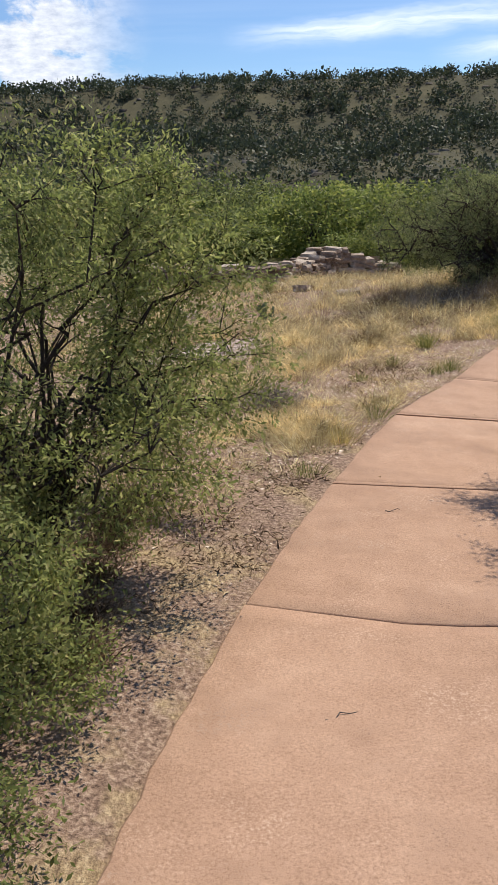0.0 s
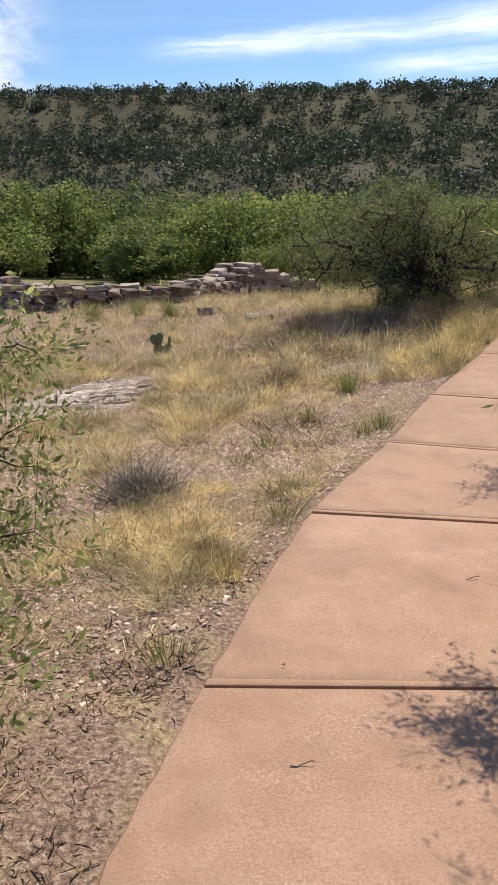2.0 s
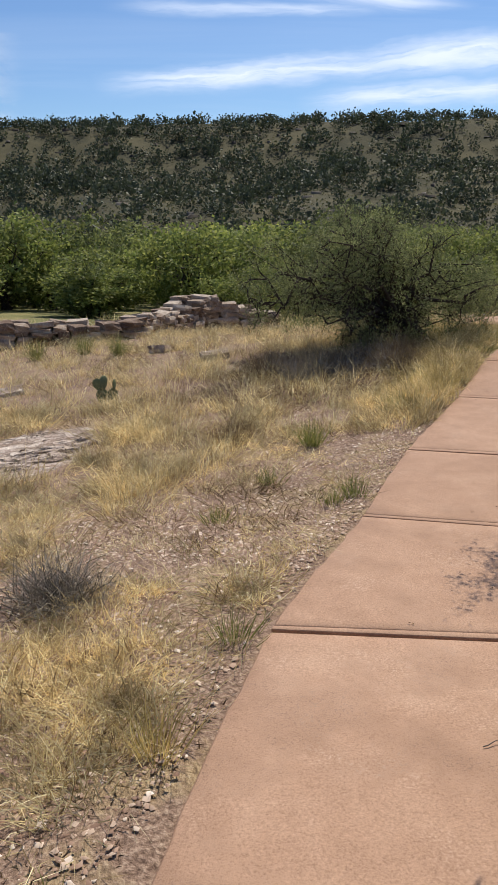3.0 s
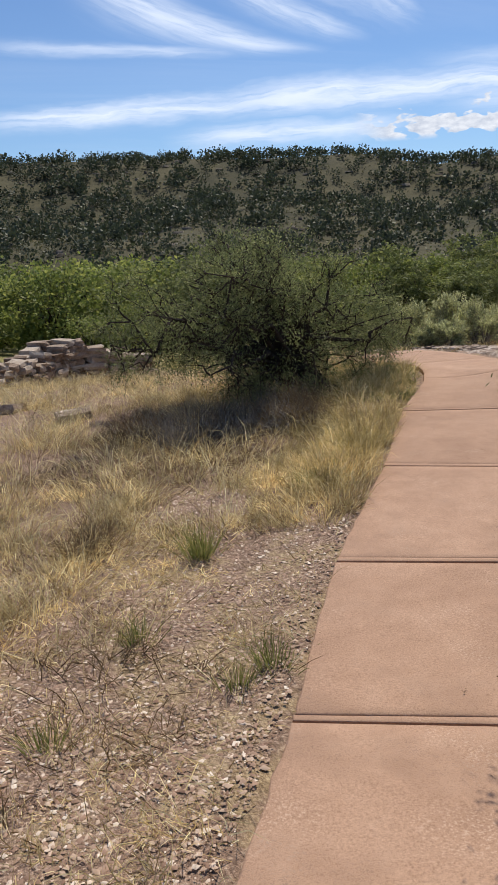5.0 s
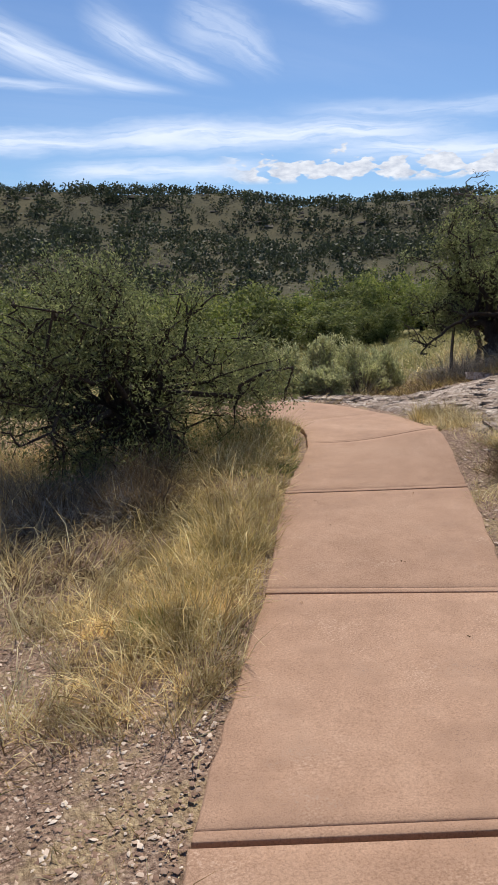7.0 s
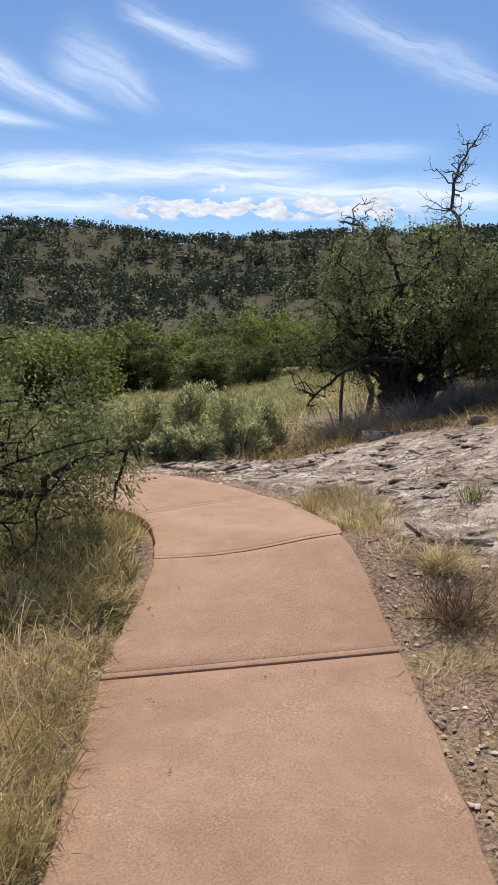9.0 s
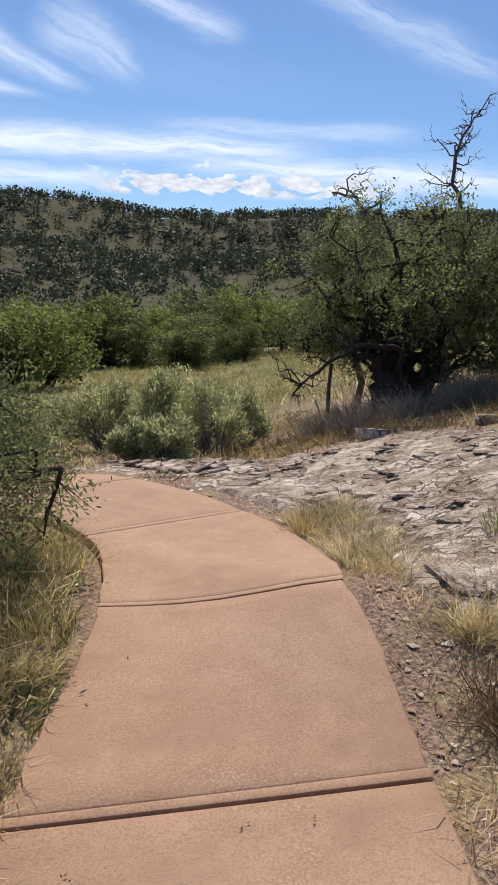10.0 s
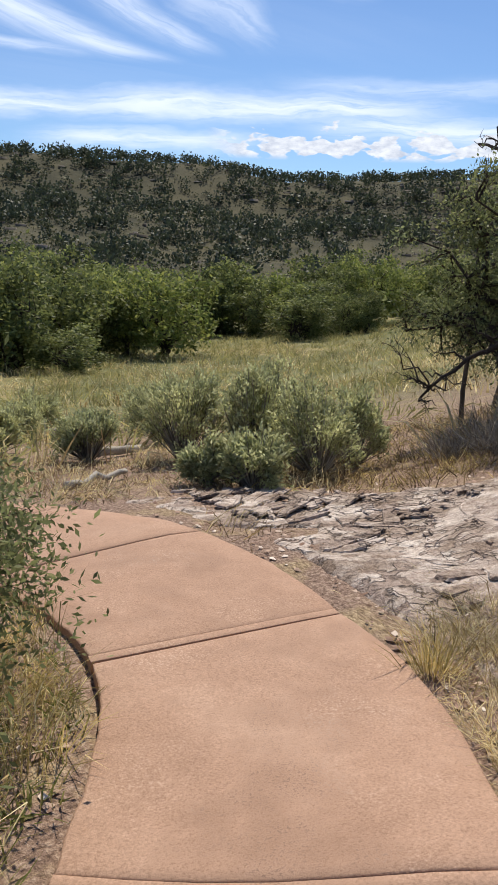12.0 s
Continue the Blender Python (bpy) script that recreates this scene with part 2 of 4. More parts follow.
def bedrock_material():
    m, bsdf, (add, math_, ramp, smooth, mixc, noise_, lk) = material("pale_bedrock", 0.9)
    pos = add("ShaderNodeNewGeometry").outputs["Position"]
    vec = add("ShaderNodeMapping", ins={"Vector": pos, "Rotation": (0, 0, radians(35)), "Scale": (0.75, 1.35, 1)}).outputs[0]
    a = noise_(vec, 2.8, 7.0, 0.68, 0.4)
    g = noise_(pos, 38.0, 4.0, 0.7)
    warp = noise_(pos, 6.0, 3.0)
    bent = add("ShaderNodeVectorMath", op="ADD", ins={0: vec, 1: add("ShaderNodeVectorMath", op="SCALE", ins={0: add("ShaderNodeCombineXYZ", ins={0: warp, 1: a, 2: 0.0}).outputs[0], 3: 0.35}).outputs[0]}).outputs[0]
    chip = add("ShaderNodeTexVoronoi", ins={"Vector": bent, "Scale": 9.0, "Randomness": 1.0})
    tone = add("ShaderNodeSeparateXYZ", ins={0: chip.outputs["Color"]}).outputs[0]
    gap = add("ShaderNodeTexVoronoi", ins={"Vector": bent, "Scale": 9.0, "Randomness": 1.0})
    gap.feature = "DISTANCE_TO_EDGE"
    line = math_("SUBTRACT", 1.0, smooth(gap.outputs[0], 0.0, 0.07))
    f = math_("ADD", math_("ADD", math_("MULTIPLY", a, 0.45), math_("MULTIPLY", g, 0.35)), math_("MULTIPLY", tone, 0.20))
    col = ramp(f, [(0.34, (0.17, 0.118, 0.09)), (0.44, (0.38, 0.29, 0.235)), (0.54, (0.57, 0.465, 0.39)), (0.65, (0.76, 0.665, 0.58))])
    gate = smooth(noise_(pos, 2.1, 4.0), 0.40, 0.56)
    dirt = smooth(noise_(vec, 3.0, 6.0, 0.7), 0.45, 0.58)
    col = mixc(math_("MULTIPLY", dirt, 0.65), col, ramp(g, [(0.35, (0.14, 0.095, 0.068)), (0.65, (0.38, 0.28, 0.20))]))
    col = mixc(math_("MULTIPLY", math_("MULTIPLY", line, gate), 0.75), col, (0.12, 0.085, 0.065))
    lk.new(col, bsdf.inputs["Base Color"])
    h = math_("SUBTRACT", math_("ADD", math_("ADD", a, math_("MULTIPLY", g, 0.35)), math_("MULTIPLY", tone, 0.35)), math_("MULTIPLY", math_("MULTIPLY", line, gate), 0.4))
    b = add("ShaderNodeBump", ins={"Strength": 1.0, "Distance": 0.05, "Height": h})
    lk.new(b.outputs[0], bsdf.inputs["Normal"])
    return m


CONCRETE = concrete_material()
GROUND = ground_material()
BEDROCK = bedrock_material()
PEBBLE = island_material("pebble", [(0.0, (0.22, 0.132, 0.094)), (0.4, (0.37, 0.245, 0.18)), (0.8, (0.55, 0.41, 0.315)), (1.0, (0.78, 0.67, 0.57))])
HILL_ROCK = island_material("hill_rock", [(0.0, (0.05, 0.043, 0.036)), (0.5, (0.11, 0.095, 0.08)), (1.0, (0.21, 0.185, 0.155))], 1.0)
WALL_STONE = rough_material("weathered_wall_stone", [(0.34, (0.12, 0.075, 0.05)), (0.5, (0.30, 0.225, 0.17)), (0.66, (0.50, 0.42, 0.34))], 5.0, 0.7, per_object=0.25, bump_dist=0.03)
BARK = rough_material("dark_furrowed_bark", [(0.35, (0.018, 0.014, 0.011)), (0.5, (0.05, 0.038, 0.03)), (0.68, (0.10, 0.08, 0.065))], 18.0, 0.9, stretch=(1, 1, 0.3), bump_dist=0.02)
DEADWOOD = rough_material("grey_dead_wood", [(0.35, (0.045, 0.038, 0.033)), (0.5, (0.11, 0.095, 0.085)), (0.68, (0.22, 0.195, 0.175))], 16.0, 0.7, stretch=(1, 1, 0.3))
PALEWOOD = rough_material("bleached_log_wood", [(0.35, (0.22, 0.19, 0.16)), (0.5, (0.42, 0.38, 0.33)), (0.68, (0.58, 0.54, 0.48))], 12.0, 0.7)
CACTUS_SKIN = rough_material("cactus_skin", [(0.35, (0.09, 0.11, 0.06)), (0.5, (0.14, 0.165, 0.085)), (0.68, (0.26, 0.26, 0.14))], 20.0, 0.3, rough=0.6)
MESQUITE = leaf_material("mesquite_leaf", [(0.0, (0.145, 0.18, 0.06)), (0.5, (0.27, 0.315, 0.11)), (0.85, (0.38, 0.41, 0.16)), (1.0, (0.49, 0.46, 0.23))], 0.55, clump=4.0)
MESQUITE_DARK = leaf_material("dusty_mesquite_leaf", [(0.0, (0.115, 0.135, 0.06)), (0.5, (0.21, 0.24, 0.11)), (0.9, (0.29, 0.32, 0.15)), (1.0, (0.39, 0.39, 0.21))], 0.52, clump=3.0)
WILLOW = leaf_material("bright_valley_leaf", [(0.0, (0.12, 0.16, 0.045)), (0.5, (0.22, 0.265, 0.075)), (1.0, (0.36, 0.375, 0.12))], 0.5, clump=0.7, vary=0.3)
WOODS = leaf_material("deep_valley_leaf", [(0.0, (0.10, 0.125, 0.05)), (0.5, (0.18, 0.21, 0.075)), (1.0, (0.29, 0.31, 0.115))], 0.45, clump=0.7, vary=0.35)
JUNIPER = leaf_material("juniper_leaf", [(0.0, (0.04, 0.053, 0.036)), (0.6, (0.066, 0.084, 0.053)), (1.0, (0.11, 0.125, 0.075))], 0.25, clump=0.3)
SCRUB = leaf_material("hillside_scrub", [(0.0, (0.06, 0.067, 0.035)), (0.6, (0.115, 0.12, 0.06)), (1.0, (0.19, 0.185, 0.09))], 0.25, clump=0.08, vary=0.4)
SAGE = leaf_material("sage_leaf", [(0.0, (0.29, 0.31, 0.165)), (0.5, (0.46, 0.475, 0.26)), (1.0, (0.64, 0.64, 0.40))], 0.5, 0.8, 0.1, clump=6.0)
STRAW = leaf_material("dry_grass", [(0.0, (0.25, 0.165, 0.08)), (0.25, (0.56, 0.43, 0.225)), (0.65, (0.76, 0.635, 0.375)), (1.0, (0.88, 0.80, 0.56))], 0.4, 0.7, 0.15, clump=4.5, vary=0.55)
STRAW_GREEN = leaf_material("half_dry_grass", [(0.0, (0.28, 0.23, 0.09)), (0.4, (0.48, 0.38, 0.16)), (0.8, (0.65, 0.51, 0.25)), (1.0, (0.73, 0.61, 0.36))], 0.4, 0.7, 0.15, clump=4.5, vary=0.55)
MEADOW = leaf_material("olive_meadow_grass", [(0.0, (0.22, 0.21, 0.09)), (0.5, (0.38, 0.36, 0.155)), (1.0, (0.56, 0.49, 0.24))], 0.4, 0.7, 0.15, clump=0.8, vary=0.3)
GREEN_GRASS = leaf_material("green_grass", [(0.0, (0.12, 0.14, 0.04)), (0.5, (0.22, 0.24, 0.08)), (1.0, (0.44, 0.40, 0.17))], 0.4, 0.7, 0.15)
WEED = leaf_material("brown_weed", [(0.0, (0.10, 0.065, 0.04)), (0.5, (0.22, 0.15, 0.09)), (1.0, (0.36, 0.27, 0.17))], 0.25, 0.8, 0.1, vary=0.35)
LITTER = leaf_material("brown_leaf_litter", [(0.0, (0.08, 0.052, 0.036)), (0.5, (0.165, 0.112, 0.075)), (0.85, (0.28, 0.20, 0.135)), (1.0, (0.48, 0.38, 0.26))], 0.1, 0.85, 0.1, vary=0.35)
GREY_TWIG = leaf_material("grey_dead_twig", [(0.0, (0.12, 0.10, 0.09)), (0.5, (0.26, 0.23, 0.21)), (1.0, (0.46, 0.42, 0.38))], 0.1, 0.85, 0.1)


# ---- mesh helpers ----
def fast_mesh(name, verts, faces, mat, smooth=False):
    """verts: n x 3, faces: m x k, all of one size."""
    me = bpy.data.meshes.new(name)
    verts, faces = np.asarray(verts, np.float32), np.asarray(faces, np.int32)
    m, k = faces.shape
    me.vertices.add(len(verts))
    me.vertices.foreach_set("co", verts.ravel())
    me.loops.add(m * k)
    me.loops.foreach_set("vertex_index", faces.ravel())
    me.polygons.add(m)
    me.polygons.foreach_set("loop_start", np.arange(0, m * k, k, dtype=np.int32))
    if smooth:
        me.polygons.foreach_set("use_smooth", np.ones(m, bool))
    me.update(calc_edges=True)
    me.materials.append(mat)
    return me


def part(name, me, parent=None, label=""):
    ob = new(name, me)
    if parent:
        ob.parent = parent
    if label:
        tagged(ob, label)
    return ob


def empty(name, at, label, category, group="", kind=""):
    ob = new(name)
    ob.location = at
    return tagged(ob, label, category, group, kind)


def unit(v):
    return v / np.maximum(np.linalg.norm(v, axis=-1, keepdims=True), 1e-9)


def any_way(rng, n):
    return unit(rng.normal(size=(n, 3)))


def leaf_mesh(name, at, way, length, width, mat, rng):
    """Pointed four-cornered leaves at the places at, growing along way."""
    n = len(at)
    side = unit(np.cross(way, any_way(rng, n)))
    length, width = np.broadcast_to(length, n)[:, None], np.broadcast_to(width, n)[:, None]
    mid = at + way * length * 0.5
    v = np.stack([at, mid + side * width * 0.5, at + way * length, mid - side * width * 0.5], 1).reshape(-1, 3)
    return fast_mesh(name, v, np.arange(4 * n).reshape(n, 4), mat)


def blade_mesh(name, at, way, length, width, bend, mat, rng):
    """Tapered blades of two joints that droop towards bend."""
    n = len(at)
    side = unit(np.cross(way, any_way(rng, n)))
    length, width = np.broadcast_to(length, n)[:, None], np.broadcast_to(width, n)[:, None] * 0.5
    p1 = at + way * length * 0.5
    p2 = p1 + unit(way + bend) * length * 0.5
    v = np.stack([at - side * width, at + side * width, p1 + side * width * 0.8, p1 - side * width * 0.8, p2], 1).reshape(-1, 3)
    k = np.arange(n)[:, None] * 5
    f = np.concatenate([k + [0, 1, 2], k + [0, 2, 3], k + [3, 2, 4]], 1).reshape(-1, 3)
    return fast_mesh(name, v, f, mat)


def tube_mesh(name, segs, mat, sides=6):
    """Segments of p0, p1, r0, r1 as short tapered tubes."""
    s = np.array([[*a, *b, r0, r1] for a, b, r0, r1 in segs])
    p0, p1, r0, r1 = s[:, :3], s[:, 3:6], s[:, 6], s[:, 7]
    d = unit(p1 - p0)
    ref = np.where(np.abs(d[:, 2:3]) > 0.9, [[1.0, 0, 0]], [[0, 0, 1.0]])
    u = unit(np.cross(d, ref))
    w = np.cross(d, u)
    a = np.arange(sides) / sides * 2 * math.pi
    ring = u[:, None] * np.cos(a)[None, :, None] + w[:, None] * np.sin(a)[None, :, None]
    p1x = p1 + d * (r1[:, None] * 0.4)
    v = np.concatenate([p0[:, None] + ring * r0[:, None, None], p1x[:, None] + ring * r1[:, None, None]], 1).reshape(-1, 3)
    n = len(s)
    i = np.arange(sides)
    j = (i + 1) % sides
    quad = np.stack([i, j, j + sides, i + sides], 1)
    f = (np.arange(n)[:, None, None] * 2 * sides + quad[None]).reshape(-1, 4)
    return fast_mesh(name, v, f, mat, True)


def chain_mesh(name, pts, radii, mat, sides=9):
    """One continuous tapered tube through pts, closed at both ends."""
    pts, radii = np.array(pts, float), np.array(radii, float)
    d = unit(np.gradient(pts, axis=0))
    ref = np.where(np.abs(d[:, 2:3]) > 0.9, [[1.0, 0, 0]], [[0, 0, 1.0]]) if np.abs(d[:, 2]).max() < 0.9 else np.array([[0.3, 1.0, 0.05]])
    u = unit(np.cross(d, ref))
    w = np.cross(d, u)
    a = np.arange(sides) / sides * 2 * math.pi
    ring = u[:, None] * np.cos(a)[None, :, None] + w[:, None] * np.sin(a)[None, :, None]
    v = np.concatenate([(pts[:, None] + ring * radii[:, None, None]).reshape(-1, 3), pts[:1], pts[-1:]])
    n = len(pts)
    f = [(i * sides + j, i * sides + (j + 1) % sides, (i + 1) * sides + (j + 1) % sides, (i + 1) * sides + j) for i in range(n - 1) for j in range(sides)]
    caps = [(n * sides, (j + 1) % sides, j) for j in range(sides)] + [(n * sides + 1, (n - 1) * sides + j, (n - 1) * sides + (j + 1) % sides) for j in range(sides)]
    me = bpy.data.meshes.new(name)
    me.from_pydata([tuple(p) for p in v], [], f + caps)
    me.polygons.foreach_set("use_smooth", np.ones(len(me.polygons), bool))
    me.materials.append(mat)
    return me


def crook(rng, a, b, r0, r1, n, wander, sag=0.0):
    """A crooked limb from a to b as a list of segments, and its points."""
    a, b = np.array(a, float), np.array(b, float)
    span = np.linalg.norm(b - a)
    t = np.linspace(0, 1, n + 1)[:, None]
    pts = a + (b - a) * t
    off = rng.normal(size=(n + 1, 3)) * wander * span * np.sin(t * math.pi) ** 0.7
    pts = pts + off
    pts[:, 2] += sag * span * np.sin(t[:, 0] * math.pi)
    rr = np.linspace(r0, r1, n + 1)
    return [(pts[i], pts[i + 1], rr[i], rr[i + 1]) for i in range(n)], pts


def smoothstep(lo, hi, x):
    t = np.clip((x - lo) / (hi - lo), 0, 1)
    return t * t * (3 - 2 * t)


# ---- the lie of the land ----
ALONG = [-300, -40, -6, 0, 3.29, 4.92, 6.4, 7.86, 9.56, 11.1, 12.45, 14, 15, 16, 18.3, 22, 30, 45, 70, 110]
FALL = [2.5, 0.8, .15, -.07, -.22, -.31, -.38, -.40, -.36, -.29, -.23, -.24, -.28, -.36, -.65, -1.05, -1.9, -3.2, -4.2, -4.6]
RIDGE_AZ = [-180, -110, -70, -17, -9, 0, 9, 16, 22.5, 27.5, 33, 40, 50, 75, 110, 180]
RIDGE_EL = [1.5, 2.0, 4.5, 5.1, 5.65, 5.8, 5.85, 5.8, 5.7, 4.85, 5.0, 5.3, 5.3, 4.0, 2.0, 1.5]


def lie(x, y):
    """Height of the ground without small relief; works on arrays."""
    x, y = np.asarray(x, float), np.asarray(y, float)
    q, l = 0.866 * y + 0.5 * x, 0.866 * x - 0.5 * y + 1.55
    d = np.sign(l) * np.maximum(np.abs(l) - 0.7, 0)
    q = q - 1.2 * np.maximum(d, 0) * smoothstep(12, 15, q) * np.exp(-np.maximum(d, 0) / 12)
    z = np.interp(q, ALONG, FALL) + np.where(d > 0, 0.15, 0.11) * 8 * np.tanh(d / 8) * (1 - smoothstep(60, 110, q))
    dx, dy = x - 1, y - 5
    r = np.hypot(dx, dy)
    az = np.degrees(np.arctan2(dx, dy))
    top = 1.2 + 255 * np.tan(np.radians(np.interp(az, RIDGE_AZ, RIDGE_EL)))
    fold = 10 * np.sin(az * 0.35) + 6 * np.sin(az * 0.9 + 1)
    k = np.clip((r - 105 - fold) / (150 - fold), 0, 1)
    rise = 0.75 * k ** 1.15 + 0.25 * smoothstep(0.7, 0.95, k)
    bumps = 1.3 * np.sin(x * 0.07 + 1) * np.sin(y * 0.09) * smoothstep(120, 160, r) * (1 - smoothstep(220, 250, r))
    z = z + (top + 4.6) * rise + bumps
    z = z + 0.15 * np.exp(-((x - 5.42) ** 2 + (y - 11.18) ** 2) / 0.34)   # the uphill edge swells where the bend begins
    return z - np.maximum(r - 262, 0) * 0.03


def relief(x, y):
    return 0.018 * noise.noise((x * 1.7, y * 1.7, 0)) + 0.012 * noise.noise((x * 6.1, y * 6.1, 3))


def lie1(x, y):
    return float(lie(x, y))


def grown(lo, hi, fine, factor, out_lo, out_hi):
    a = list(np.arange(lo, hi + fine / 2, fine))
    s, v = fine, hi
    while v < out_hi:
        s *= factor
        v += s
        a.append(v)
    s, v = fine, lo
    while v > out_lo:
        s *= factor
        v -= s
        a.insert(0, v)
    return np.array(a)


# walkway stations: left edge, right edge; every one is a joint
STATIONS = [((-1.35, -3.6), (-.2, -3.75)), ((-1.0, -1.9), (.15, -2.1)), ((-.80, -.45), (.34, -.65)), ((-.62, .95), (.53, .78)),
            ((-.32, 2.37), (.82, 2.14)), ((.09, 3.75), (1.2, 3.69)), ((.65, 5.33), (1.77, 5.1)), ((1.35, 6.65), (2.42, 6.25)),
            ((2.01, 7.95), (3.12, 7.5)), ((2.91, 9.37), (3.95, 8.87)), ((3.69, 10.70), (4.82, 10.26)), ((4.46, 11.81), (5.33, 11.27)),
            ((4.82, 12.80), (5.87, 12.84)), ((4.62, 13.95), (5.76, 14.1)), ((4.3, 14.9), (5.25, 15.2)), ((3.5, 15.9), (4.4, 16.5)), ((2.5, 16.7), (3.2, 17.6))]


def spline(pts, per):
    """Catmull-Rom through pts with per steps between two points."""
    p = np.array(pts, float)
    p = np.vstack([2 * p[0] - p[1], p, 2 * p[-1] - p[-2]])
    out = []
    for i in range(1, len(p) - 2):
        for k in range(per):
            t = k / per
            a, b, c, d = p[i - 1], p[i], p[i + 1], p[i + 2]
            out.append(0.5 * (2 * b + (c - a) * t + (2 * a - 5 * b + 4 * c - d) * t * t + (3 * b - a - 3 * c + d) * t ** 3))
    out.append(p[-2])
    return np.array(out)


PER = 14
LEFT = spline([s[0] for s in STATIONS], PER)
RIGHT = spline([s[1] for s in STATIONS], PER)
RIGHT[11 * PER:12 * PER + 1] += np.outer(np.sin(np.linspace(0, math.pi, PER + 1)), (0.13, -0.03))   # the outer edge swings wide in the bend
MIDDLE = (LEFT + RIGHT) / 2


def off_path(x, y):
    """Distance from the walkway's middle line."""
    p = np.stack([np.atleast_1d(x), np.atleast_1d(y)], -1).astype(float)
    best = np.full(len(p), 1e9)
    for c in MIDDLE[::2]:
        best = np.minimum(best, np.hypot(p[:, 0] - c[0], p[:, 1] - c[1]))
    return best


def build_ground():
    xs, ys = grown(-5, 11, 0.12, 1.085, -1500, 1500), grown(-1.5, 19, 0.12, 1.085, -700, 2200)
    X, Y = np.meshgrid(xs, ys)
    Z = lie(X, Y)
    close = (np.abs(X - 3) < 16) & (np.abs(Y - 9) < 20)
    Z[close] += [relief(a, b) for a, b in zip(X[close], Y[close])]
    dist = np.full(X.shape, 99.0)
    dist[close] = off_path(X[close], Y[close])
    Z -= 0.022 * (1 - smoothstep(2.0, 6.0, dist)) + 0.06 * (1 - smoothstep(0.42, 0.56, dist)) + 0.010 * (1 - smoothstep(0.56, 0.75, dist))
    nx, ny = len(xs), len(ys)
    i = (np.arange(ny - 1)[:, None] * nx + np.arange(nx - 1)[None]).ravel()
    f = np.stack([i, i + 1, i + nx + 1, i + nx], 1)
    me = fast_mesh("ground", np.stack([X, Y, Z], -1).reshape(-1, 3), f, GROUND, True)
    tagged(new("ground", me), "dry stony desert soil with straw litter", "ground", kind="structure")


build_ground()


def slab(L, R, lift, inset, base, name="slab"):
    """One concrete piece between two edge lines, with a rounded rim."""
    cols = 6
    G = np.array([[l + (r - l) * t for t in np.linspace(0, 1, cols + 1)] for l, r in zip(L, R)])
    n, c = G.shape[:2]
    z = lie(G[..., 0], G[..., 1]) + lift
    bm = bmesh.new()
    inner = G.copy()
    inner[:, 0] += unit(G[:, 1] - G[:, 0]) * inset
    inner[:, -1] += unit(G[:, -2] - G[:, -1]) * inset
    inner[0] += unit(G[1] - G[0]) * inset
    inner[-1] += unit(G[-2] - G[-1]) * inset
    top = [[bm.verts.new((*inner[i, j], z[i, j])) for j in range(c)] for i in range(n)]
    for i in range(n - 1):
        for j in range(c - 1):
            bm.faces.new((top[i][j], top[i][j + 1], top[i + 1][j + 1], top[i + 1][j])).smooth = True
    loop = [(0, j) for j in range(c)] + [(i, c - 1) for i in range(1, n)] + [(n - 1, j) for j in range(c - 2, -1, -1)] + [(i, 0) for i in range(n - 2, 0, -1)]
    rim = [bm.verts.new((*G[i, j], z[i, j] - inset * 0.7)) for i, j in loop]
    foot = [bm.verts.new((*G[i, j], z[i, j] - 0.11)) for i, j in loop]
    for k in range(len(loop)):
        m = (k + 1) % len(loop)
        (i0, j0), (i1, j1) = loop[k], loop[m]
        bm.faces.new((rim[k], rim[m], top[i1][j1], top[i0][j0])).smooth = True
        bm.faces.new((foot[k], foot[m], rim[m], rim[k]))
    bm.normal_update()
    me = bpy.data.meshes.new(name)
    bm.to_mesh(me)
    bm.free()
    me.materials.append(CONCRETE)
    return part(name, me, base)


def build_walkway():
    rng = np.random.default_rng(5)
    base = empty("pavement", (0, 0, 0), "pink tinted concrete walkway of jointed slabs", "walkway", kind="structure")
    for s in range(len(STATIONS) - 1):
        a, b = s * PER, (s + 1) * PER
        L, R = LEFT[a:b + 1].copy(), RIGHT[a:b + 1].copy()
        lift = 0.004 + rng.normal() * 0.003
        scored = 5 <= s <= 12
        ends = []
        for E in (L, R):
            first = unit((E[1] - E[0])[None])[0]
            last = unit((E[-1] - E[-2])[None])[0]
            ends.append([E[0] + first * 0.006, E[0] + first * (0.045 + rng.uniform(-0.008, 0.012))])
            E[0] = ends[-1][1] + first * 0.0025 if scored else ends[-1][0]
            E[-1] -= last * 0.006
            E += rng.normal(size=E.shape) * 0.004
        slab(L, R, lift, 0.008, base)
        if scored:
            slab(np.array(ends[0]), np.array(ends[1]), lift, 0.003, base, "slab_edge")


build_walkway()


